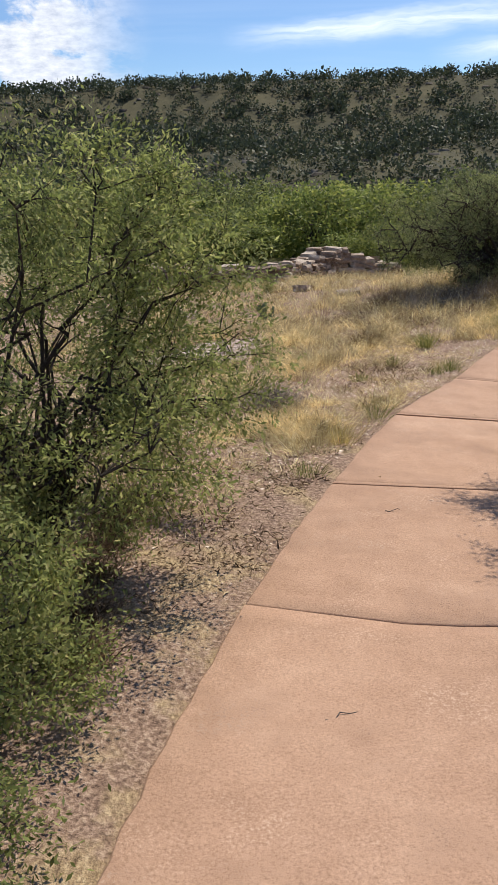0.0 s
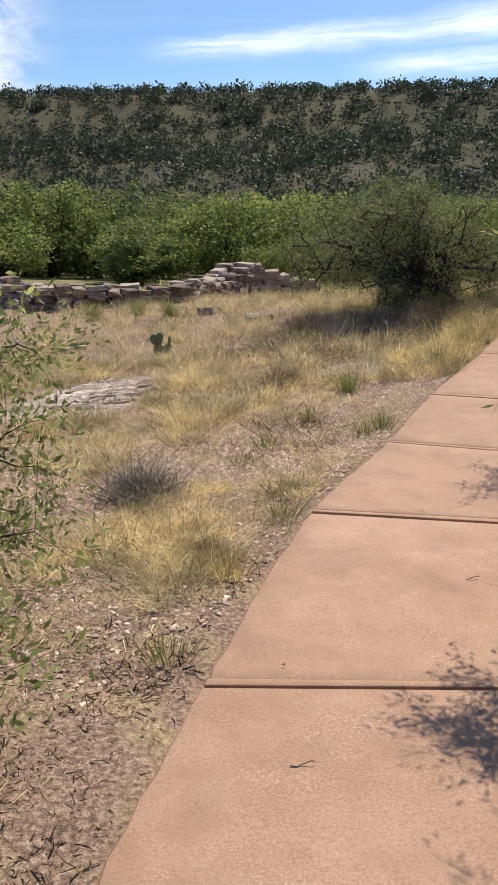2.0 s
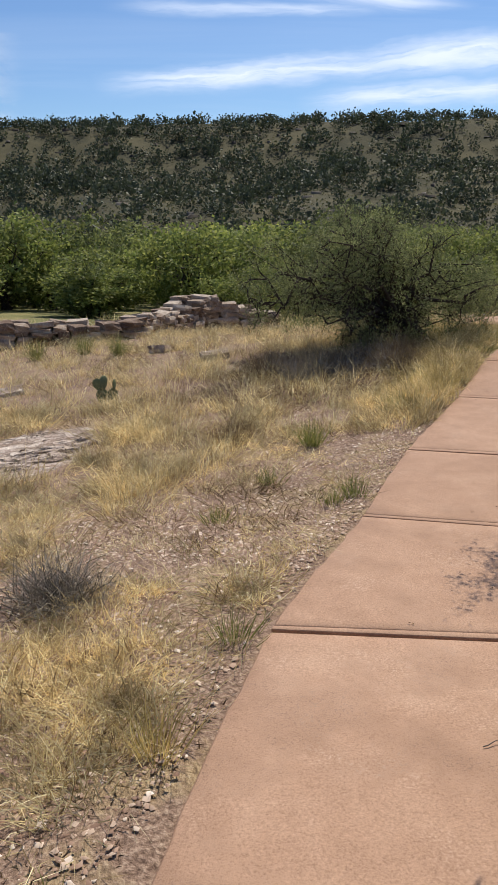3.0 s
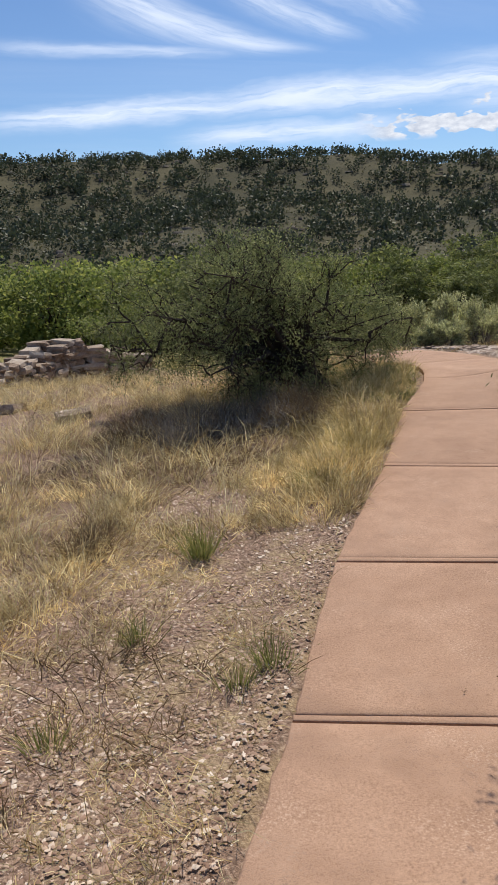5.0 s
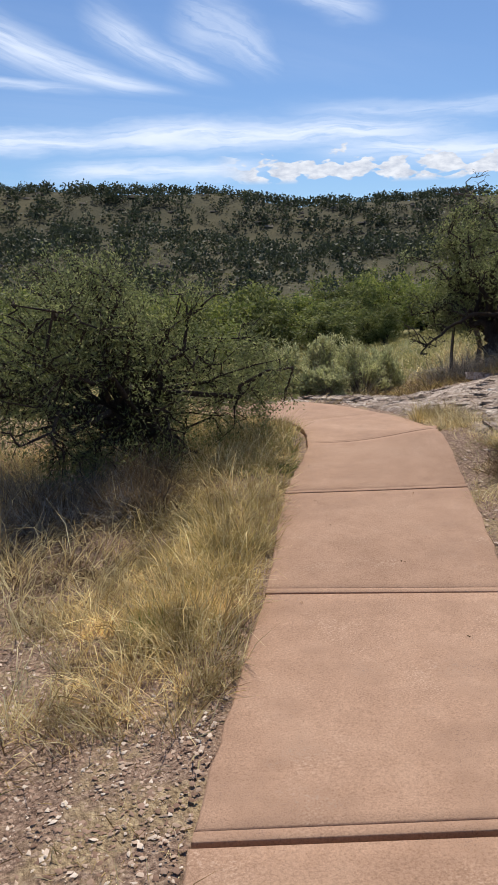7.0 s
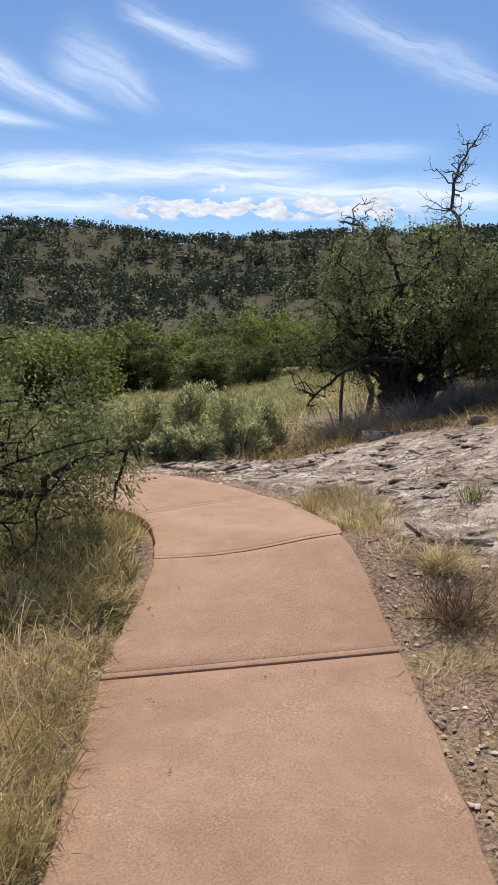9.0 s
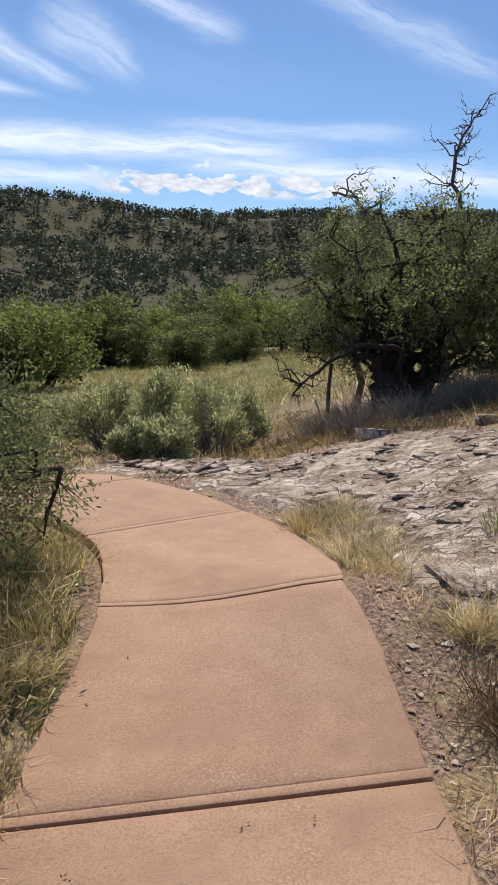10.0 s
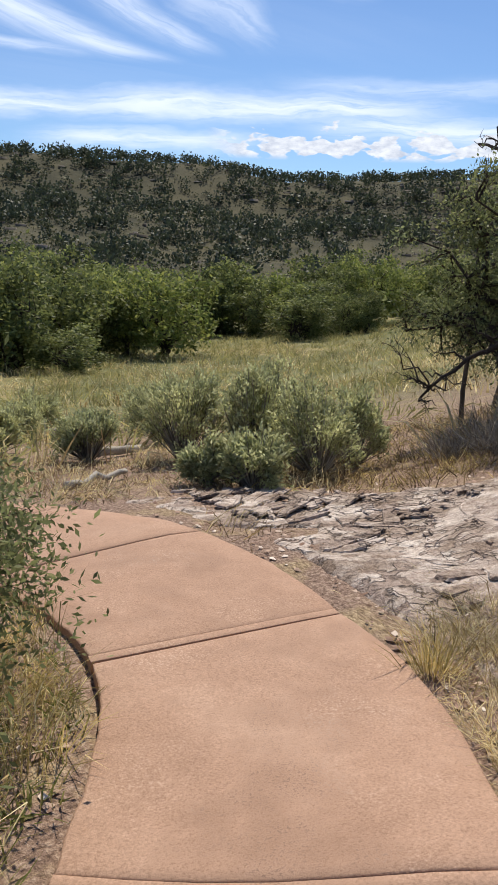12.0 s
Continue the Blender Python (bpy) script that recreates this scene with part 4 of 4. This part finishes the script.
def log(x, y, length, r, yaw, seed, label="bleached fallen log lying in dry grass"):
    rng = np.random.default_rng(seed)
    a = np.array([-length / 2, 0, r])
    seg, _ = crook(rng, a, -a * [1, 1, -1], r, r * 0.75, 6, 0.03)
    me = chain_mesh("log", [seg[0][0]] + [w[1] for w in seg], [r] + [w[3] for w in seg], PALEWOOD)
    ob = new("log", me)
    ob.matrix_basis = pose(*on_ground(x, y, -0.01), 0, 0, yaw)
    tagged(ob, label, "log")


log(6.6, 20.7, 0.75, 0.07, 35, 1)
log(6.45, 17.9, 0.5, 0.05, 10, 2)
log(5.75, 16.2, 0.6, 0.03, 25, 4)


# ---- valley trees ----
def build_valley():
    rng = np.random.default_rng(90)
    kinds = []
    for k, (mat, label) in enumerate(((WILLOW, "bright green leafy tree in the valley"), (WOODS, "deep green leafy tree in the valley"),
                                      (WILLOW, "yellow-green bushy tree in the valley"), (WOODS, "dark rounded tree in the valley"))):
        root = bush("valley_tree", (0, 0, -40 - k), (0, 0, -37.9 - k), ((2.0, 2.0, 2.1), (1.6, 1.6, 2.5), (2.1, 2.0, 2.0), (1.7, 1.8, 2.3))[k], 91 + k, 26, 5, 6, 7, 0.19, 0.10, 0.13, mat, label, "tree",
                    stems=2, twig_len=0.36, low=0.35, trunk_top=0.4, group="valley woods", spread=0.14, far=True, near=4, reach=(0.14, 0.34), tips=(0.6, 1.0))
        kinds.append(root)
    used = set()
    spots = []
    for k in range(48):
        az = -20 + 68 * (k + rng.uniform(0, 1)) / 48
        r = np.interp(az, [-20, 10, 20, 30, 48], [33, 36, 43, 60, 72]) + abs(rng.normal()) * 10 + rng.uniform(0, 3)
        spots.append((az, r, rng.uniform(0.9, 1.3), rng.uniform(0.88, 1.24)))
    for k in range(16):
        az = rng.uniform(-20, 48)
        spots.append((az, np.interp(az, [-20, 10, 20, 30, 48], [31, 34, 41, 57, 69]), rng.uniform(0.6, 0.9), rng.uniform(0.45, 0.7)))
    for k in range(34):
        az = -20 + 68 * (k + rng.uniform(0, 1)) / 34
        r = np.interp(az, [-20, 10, 20, 30, 48], [45, 48, 56, 74, 86]) + abs(rng.normal()) * 8
        spots.append((az, r, rng.uniform(1.2, 1.7), rng.uniform(1.05, 1.4)))
    spots += [(1.5, 33, 1.0, 1.05), (4.5, 35, 1.1, 1.1), (7, 31, 0.7, 0.7), (3.2, 30, 0.6, 0.55)]
    for az, r, w, h in spots:
        x, y = 1 + r * math.sin(radians(az)), 5 + r * math.cos(radians(az))
        bright = (-1 < az < 6) or rng.random() < 0.28
        i = (0 if rng.random() < 0.5 else 2) if bright else (1 if rng.random() < 0.5 else 3)
        m = pose(*on_ground(x, y), 0, 0, rng.uniform(0, 360)) @ Matrix.Diagonal((w, w, h * min(1.0, 0.72 + r / 190), 1))
        if i in used:
            copy_thing(kinds[i], m)
        else:
            used.add(i)
            kinds[i].matrix_basis = m


build_valley()


# ---- hillside cover ----
def clumps(name, spots, per, leaf, mat, seed, label):
    """Many dome-shaped shrubs of (x, y, width, height) in one mesh."""
    rng = np.random.default_rng(seed)
    s = np.array(spots)
    z = lie(s[:, 0], s[:, 1])
    n = len(s)
    v = any_way(rng, n * per).reshape(n, per, 3)
    v[..., 2] = v[..., 2] * 0.5 + 0.42
    at = np.stack([s[:, 0], s[:, 1], z], 1)[:, None] + v * np.stack([s[:, 2] * 0.5, s[:, 2] * 0.5, s[:, 3]], 1)[:, None] * rng.uniform(0.5, 1.0, (n, per, 1))
    way = unit(v + rng.normal(size=v.shape) * 0.8)
    ln = leaf * np.repeat(s[:, 2], per) * rng.uniform(0.7, 1.3, n * per)
    me = leaf_mesh(name, at.reshape(-1, 3), way.reshape(-1, 3), ln, ln * 0.75, mat, rng)
    return tagged(new(name, me), label, "vegetation", kind="stuff")


def build_hillside():
    rng = np.random.default_rng(110)

    def polar(n, lo, hi, power=1.0):
        az = np.radians(rng.uniform(-24, 62, n))
        r = lo + (hi - lo) * rng.uniform(0, 1, n) ** power
        return 1 + r * np.sin(az), 5 + r * np.cos(az)

    x, y = polar(2000, 170, 258)
    w = rng.uniform(1.8, 4.2, len(x))
    clumps("hill_junipers", np.stack([x, y, w, w * rng.uniform(0.65, 1.0, len(x))], 1), 60, 0.20, JUNIPER, 111, "dark junipers thick on the upper hillside")
    x, y = polar(560, 112, 176)
    w = rng.uniform(1.6, 4.0, len(x))
    clumps("slope_junipers", np.stack([x, y, w, w * rng.uniform(0.65, 1.0, len(x))], 1), 64, 0.20, JUNIPER, 114, "dark round junipers dotted over the lower slope")
    x, y = polar(420, 252, 266)
    w = rng.uniform(2.0, 4.2, len(x))
    clumps("ridge_junipers", np.stack([x, y, w, w * rng.uniform(0.6, 0.95, len(x))], 1), 80, 0.18, JUNIPER, 112, "dark junipers along the ridge line")
    x, y = polar(8500, 95, 262)
    w = rng.uniform(0.5, 1.3, len(x))
    clumps("hill_scrub", np.stack([x, y, w, w * 0.6], 1), 7, 0.36, SCRUB, 113, "low olive scrub on the hillside")
    # pale ledges and boulders, thickest on the broken eastern slope
    x, y = polar(420, 130, 250, 0.7)
    az, r = np.radians(rng.normal(36, 5, 300)), rng.normal(205, 12, 300)
    x, y = np.concatenate([x, 1 + r * np.sin(az)]), np.concatenate([y, 5 + r * np.cos(az)])
    V, F = [], []
    box = np.array([(-1, -1, -1), (1, -1, -1), (1, 1, -1), (-1, 1, -1), (-.8, -.8, 1), (.8, -.8, 1), (.8, .8, 1), (-.8, .8, 1)]) * 0.5
    faces = np.array([(0, 1, 5, 4), (1, 2, 6, 5), (2, 3, 7, 6), (3, 0, 4, 7), (4, 5, 6, 7)])
    z = lie(x, y)
    for k in range(len(x)):
        sc = np.array([rng.uniform(0.6, 2.4), rng.uniform(0.6, 1.2), rng.uniform(0.25, 0.7)])
        a = math.atan2(y[k] - 5, x[k] - 1) + math.pi / 2 + rng.normal() * 0.25
        b = (box + rng.normal(size=box.shape) * 0.08) * sc
        V.append(np.stack([b[:, 0] * math.cos(a) - b[:, 1] * math.sin(a) + x[k], b[:, 0] * math.sin(a) + b[:, 1] * math.cos(a) + y[k], b[:, 2] + z[k] + 0.1], 1))
        F.append(faces + 8 * k)
    me = fast_mesh("hill_rocks", np.concatenate(V), np.concatenate(F), HILL_ROCK)
    tagged(new("hill_rocks", me), "grey broken rock ledges on the hillside", "rock", kind="stuff")


build_hillside()


# ---- grass ----
def ql(q, l):
    """Walkway-aligned place: metres along it and metres to its uphill side."""
    return 0.5 * q + 0.866 * l, 0.866 * q - 0.5 * l


def tufts(name, q, l, per, height, spread, width, mat, seed, label, lean=0.35, thin_on=True, keep=0.70):
    rng = np.random.default_rng(seed)
    x, y = ql(np.asarray(q, float), np.asarray(l, float))
    ok = off_path(x, y) > keep
    for cx, cy, rx, ry, turn in OUTCROPS:
        ca, sa = math.cos(radians(turn)), math.sin(radians(turn))
        u, v = ((x - cx) * ca + (y - cy) * sa) / rx, (-(x - cx) * sa + (y - cy) * ca) / ry
        ok &= (np.hypot(u, v) > rng.uniform(0.78, 0.95, len(x))) | (not thin_on)
    x, y = x[ok], y[ok]
    n = len(x)
    size = rng.uniform(0.4, 1.0, n) ** 1.3 * 1.45
    tilt = np.repeat(np.column_stack([rng.normal(size=(n, 2)) * 0.4, np.zeros(n)]), per, 0)
    at = np.stack([np.repeat(x, per), np.repeat(y, per)], 1) + rng.normal(size=(n * per, 2)) * spread * np.repeat(size, per)[:, None]
    z = lie(at[:, 0], at[:, 1]) - 0.03
    at = np.column_stack([at, z])
    home = np.stack([np.repeat(x, per), np.repeat(y, per)], 1)
    out = np.column_stack([(at[:, :2] - home) / max(spread, 1e-3), np.zeros(n * per)]) * 0.28
    way = unit(out + tilt + rng.normal(size=(n * per, 3)) * lean * [1, 1, 0.2] + [0, 0, 1.0])
    bend = rng.normal(size=(n * per, 3)) * 0.45 + out * 0.8 + tilt * 1.2 - [0, 0, 0.35]
    ln = height * np.repeat(size, per) * rng.uniform(0.5, 1.15, n * per)
    tip = at + way * (ln * 0.9)[:, None]
    clear = (off_path(tip[:, 0], tip[:, 1]) > 0.50) & (off_path(at[:, 0], at[:, 1]) > 0.59)
    at, way, bend, ln = at[clear], way[clear], bend[clear], ln[clear]
    me = blade_mesh(name, at, way, ln, width * rng.uniform(0.7, 1.3, len(at)), bend, mat, rng)
    return tagged(new(name, me), label, "grass", kind="stuff")


_g = np.random.default_rng(300)


def field(n, q0, q1, l0, l1):
    return _g.uniform(q0, q1, n), _g.uniform(l0, l1, n)


def patchy(q, l, scale, cut, seed):
    keep = np.array([noise.noise((a * scale, b * scale, seed)) > cut for a, b in zip(q, l)])
    return q[keep], l[keep]


# golden field beside the walkway
tufts("dry_grass", *patchy(*field(1900, 8.3, 16.5, -9.5, -2.2), 1.5, -0.02, 1), 34, 0.30, 0.11, 0.0042, STRAW, 301, "golden dry bunch grass")
tufts("dry_grass", *patchy(*field(1300, 6.3, 9.5, -8.5, -3.6), 1.5, 0.0, 2), 32, 0.27, 0.10, 0.004, STRAW, 302, "golden dry bunch grass")
tufts("dry_grass", *patchy(*field(700, 12.5, 22, -16, -9), 0.8, -0.15, 4), 26, 0.28, 0.14, 0.008, STRAW, 303, "golden dry grass by the wall")
tufts("dry_grass", *patchy(*field(800, 5.4, 8.6, -5.6, -3.0), 1.5, 0.05, 14), 28, 0.16, 0.09, 0.0036, STRAW, 322, "low tangled straw on stony soil", 1.0)
# matted yellow clump close to the walkway
tufts("matted_grass", *patchy(*field(330, 3.7, 6.0, -3.1, -2.2), 1.3, -0.2, 5), 42, 0.17, 0.07, 0.003, STRAW, 304, "matted yellow straw at the walkway edge", 0.8)
tufts("matted_grass", *patchy(*field(900, 2.2, 8.4, -5.5, -2.2), 1.6, 0.05, 6), 24, 0.13, 0.07, 0.003, STRAW, 305, "thin straw tufts on gravel", 0.8)
# tall strip along the walkway before the bend
tufts("tall_grass", *patchy(*field(300, 9.0, 12.0, -3.0, -2.12), 2.2, 0.05, 9), 34, 0.27, 0.06, 0.0034, STRAW_GREEN, 306, "tall yellow-green grass along the walkway", 0.4, True, 0.61)
tufts("tall_grass", *patchy(*field(420, 9.2, 12.0, -3.1, -2.12), 2.2, -0.1, 12), 30, 0.17, 0.07, 0.0036, STRAW, 321, "bent golden grass along the walkway", 0.9, True, 0.60)
tufts("tall_grass", *field(55, 8.4, 9.6, -3.1, -2.2), 36, 0.28, 0.07, 0.0036, STRAW, 307, "dry grass along the walkway", 0.5, True, 0.61)
# inside of the bend
tufts("bend_grass", *field(240, 12.0, 14.6, -4.6, -2.05), 34, 0.24, 0.07, 0.0036, STRAW_GREEN, 308, "half dry grass inside the bend", 0.4, True, 0.61)
tufts("bend_weeds", *field(200, 11.6, 13.6, -3.2, -2.0), 26, 0.12, 0.06, 0.006, GREEN_GRASS, 309, "low green weeds inside the bend", 0.7, True, 0.60)
# uphill edge and beyond the bedrock
tufts("edge_grass", *field(60, 12.6, 14.2, -0.95, -0.6), 46, 0.20, 0.05, 0.003, STRAW, 310, "straw tufts at the walkway edge", 0.45, False, 0.6)
tufts("edge_grass", *field(150, 8.0, 12.6, -0.95, -0.3), 26, 0.12, 0.06, 0.003, STRAW, 311, "thin dry tufts beside the walkway", 0.7, False, 0.62)
tufts("edge_weeds", *patchy(*field(420, 7.0, 13.2, -0.85, 0.9), 1.6, -0.1, 15), 24, 0.13, 0.07, 0.0032, WEED, 343, "brown dry weeds on stony soil beside the walkway", 0.9, False, 0.64)
tufts("edge_weeds", *patchy(*field(260, 11.0, 14.6, -0.9, 1.2), 1.6, 0.1, 16), 26, 0.15, 0.06, 0.003, STRAW, 344, "pale dry tufts in cracks of the bedrock", 0.6, False, 0.64)
tufts("rise_weeds", *field(700, 15.5, 20.5, -2.0, 4.5), 24, 0.22, 0.11, 0.006, WEED, 312, "brown and olive weeds below the mesquites", 0.6)
tufts("rise_weeds", *field(500, 15.5, 20.5, -2.0, 4.5), 24, 0.2, 0.10, 0.006, STRAW_GREEN, 313, "olive weeds below the mesquites", 0.6)
tufts("bend_litter", *field(380, 14.5, 18.5, -4.5, -1.2), 20, 0.12, 0.10, 0.005, WEED, 314, "brown dry litter beyond the bend", 0.8)
tufts("bend_litter", *field(300, 15.2, 19, -6, -1.2), 22, 0.2, 0.10, 0.005, STRAW, 315, "straw beyond the bend", 0.6)
# valley meadow
tufts("meadow_grass", *patchy(*field(2000, 18, 45, -16, 10), 0.22, -0.1, 7), 12, 0.5, 0.22, 0.02, MEADOW, 316, "olive meadow grass in the valley", 0.3)
tufts("meadow_grass", *patchy(*field(2000, 18, 55, -16, 14), 0.3, 0.02, 8), 12, 0.5, 0.22, 0.02, STRAW, 317, "golden meadow grass in the valley", 0.3)
tufts("meadow_grass", *field(1500, 45, 75, -20, 14), 12, 0.6, 0.3, 0.03, MEADOW, 318, "olive meadow grass in the valley", 0.3)
tufts("straw_litter", *patchy(*field(2600, 1.5, 9.2, -5.5, -2.1), 1.4, -0.1, 11), 9, 0.09, 0.09, 0.0032, STRAW, 330, "loose straw scattered on stony soil", 2.2)
tufts("straw_litter", *field(700, 8.0, 14.5, -1.1, 1.2), 9, 0.08, 0.09, 0.0032, STRAW, 331, "loose straw scattered on stony soil", 2.2, False)
tufts("dead_weed", *patchy(*field(300, 4.2, 10.5, -6.5, -2.5), 1.2, -0.1, 21), 26, 0.15, 0.08, 0.004, WEED, 341, "brown dead weeds among the straw", 0.9)
tufts("dead_weed", *patchy(*field(320, 9.0, 16.0, -9.5, -3.6), 0.9, -0.05, 22), 26, 0.20, 0.10, 0.005, WEED, 342, "brown dead weeds among the straw", 0.8)
# litter under the bushes at the start
tufts("leaf_litter", *field(2800, -0.5, 4.2, -3.6, -1.7), 14, 0.05, 0.07, 0.0055, LITTER, 319, "brown twig and leaf litter under the mesquite", 2.4)
tufts("leaf_litter", *field(500, 9.6, 12.4, -5.2, -2.8), 18, 0.12, 0.08, 0.005, LITTER, 320, "dark dry litter under the mesquite", 1.0)


def green_tuft(x, y, h, n, seed, mat=GREEN_GRASS):
    rng = np.random.default_rng(seed)
    at = np.zeros((n, 3))
    at[:, :2] = rng.normal(size=(n, 2)) * 0.035
    at[:, 2] = -0.02
    way = unit(np.column_stack([at[:, :2] * 9 + rng.normal(size=(n, 2)) * 0.12, np.ones(n)]))
    me = blade_mesh("bunch_grass", at, way, h * rng.uniform(0.5, 1.15, n), 0.0035, rng.normal(size=(n, 3)) * 0.3 - [0, 0, 0.1], mat, rng)
    ob = new("bunch_grass", me)
    ob.location = on_ground(x, y)
    tagged(ob, "green bunch grass tuft in dry ground", "grass", "bunch grass tufts")


for k, (x, y, h, n) in enumerate([(1.42, 7.1, 0.15, 120), (1.42, 8.5, 0.26, 200), (-0.03, 3.95, 0.11, 60), (0.5, 5.3, 0.16, 90), (0.95, 7.6, 0.15, 90), (6.57, 11.45, 0.2, 150), (0.55, 6.9, 0.14, 80),
                                  (1.25, 7.0, 0.13, 70), (-0.35, 14.6, 0.4, 260), (-0.9, 15.2, 0.4, 260), (-1.6, 15.0, 0.4, 240), (2.3, 9.3, 0.2, 110), (5.95, 12.33, 0.24, 160), (4.3, 12.3, 0.18, 150), (0.2, 4.6, 0.2, 120)]):
    green_tuft(x, y, h, n, 400 + k, STRAW_GREEN if k in (12, 14) else GREEN_GRASS)


# ---- gravel and small litter ----
def gravel(name, n, q0, q1, l0, l1, lo, hi, seed, label, cut=-9.0):
    rng = np.random.default_rng(seed)
    q, l = rng.uniform(q0, q1, n), rng.uniform(l0, l1, n)
    x, y = ql(q, l)
    ok = off_path(x, y) > 0.61
    x, y = x[ok], y[ok]
    n = len(x)
    z = lie(x, y) - 0.02 + np.array([relief(a, b) for a, b in zip(x, y)])
    octa = np.array([(1, 0, 0), (0, 1, 0), (-1, 0, 0), (0, -1, 0), (0, 0, 1), (0, 0, -1)], float)
    tri = np.array([(0, 1, 4), (1, 2, 4), (2, 3, 4), (3, 0, 4)])
    s = (lo + (hi - lo) * rng.uniform(0, 1, n) ** 2.5)[:, None] * rng.uniform(0.6, 1.2, (n, 3)) * [1, 0.8, 0.5]
    v = octa[None] * s[:, None] + rng.normal(size=(n, 6, 3)) * s[:, None] * 0.22
    a = rng.uniform(0, 6.28, n)
    ca, sa = np.cos(a)[:, None], np.sin(a)[:, None]
    v = np.stack([v[..., 0] * ca - v[..., 1] * sa, v[..., 0] * sa + v[..., 1] * ca, v[..., 2]], -1) + np.stack([x, y, z], 1)[:, None]
    f = (np.arange(n)[:, None, None] * 6 + tri[None]).reshape(-1, 3)
    tagged(new(name, fast_mesh(name, v.reshape(-1, 3), f, PEBBLE)), label, "gravel", kind="stuff")


gravel("gravel", 27000, 5.6, 9.4, -4.2, -2.1, 0.0035, 0.015, 501, "pinkish grey gravel beside the walkway")
gravel("gravel", 20000, 3.0, 6.5, -4.6, -2.0, 0.003, 0.018, 502, "stony soil beside the walkway")
gravel("gravel", 1800, -0.5, 2.5, -3.6, -1.6, 0.003, 0.014, 503, "stony soil beside the walkway")
gravel("gravel", 9000, 8.0, 14.5, -1.0, 0.9, 0.004, 0.02, 504, "rock chips beside the walkway")
gravel("gravel", 6000, 12.5, 17.5, -2.5, 3.6, 0.006, 0.03, 505, "rock chips on the bedrock")


def path_litter():
    rng = np.random.default_rng(600)
    for x, y, ln, yaw in ((-0.02, 1.7, 0.10, 20), (3.35, 8.05, 0.34, 25), (0.35, 3.35, 0.07, 5), (1.2, 4.5, 0.06, 15)):
        seg, _ = crook(rng, (-ln / 2, 0, 0.004), (ln / 2, 0, 0.006), 0.002, 0.0012, 4, 0.06)
        ob = new("twig", tube_mesh("twig", seg, PALEWOOD if ln > 0.3 else DEADWOOD, 5))
        ob.matrix_basis = pose(*on_ground(x, y, 0.005), 0, 0, yaw)
        tagged(ob, "thin dry twig lying on concrete", "twig", "twigs on the walkway")
    for k in range(16):
        i = rng.integers(PER * 3, PER * 13)
        p = LEFT[i] + (RIGHT[i] - LEFT[i]) * rng.uniform(0.08, 0.92)
        n = 3
        at = rng.normal(size=(n, 3)) * 0.006 * [1, 1, 0.2] + [0, 0, 0.006]
        ob = new("dead_leaf", leaf_mesh("dead_leaf", at, unit(rng.normal(size=(n, 3)) * [1, 1, 0.25]), 0.013, 0.006, WEED, rng))
        ob.location = (*p, lie1(*p) + 0.006)
        tagged(ob, "curled brown leaf scrap on concrete", "leaf", "leaf scraps on the walkway")


path_litter()
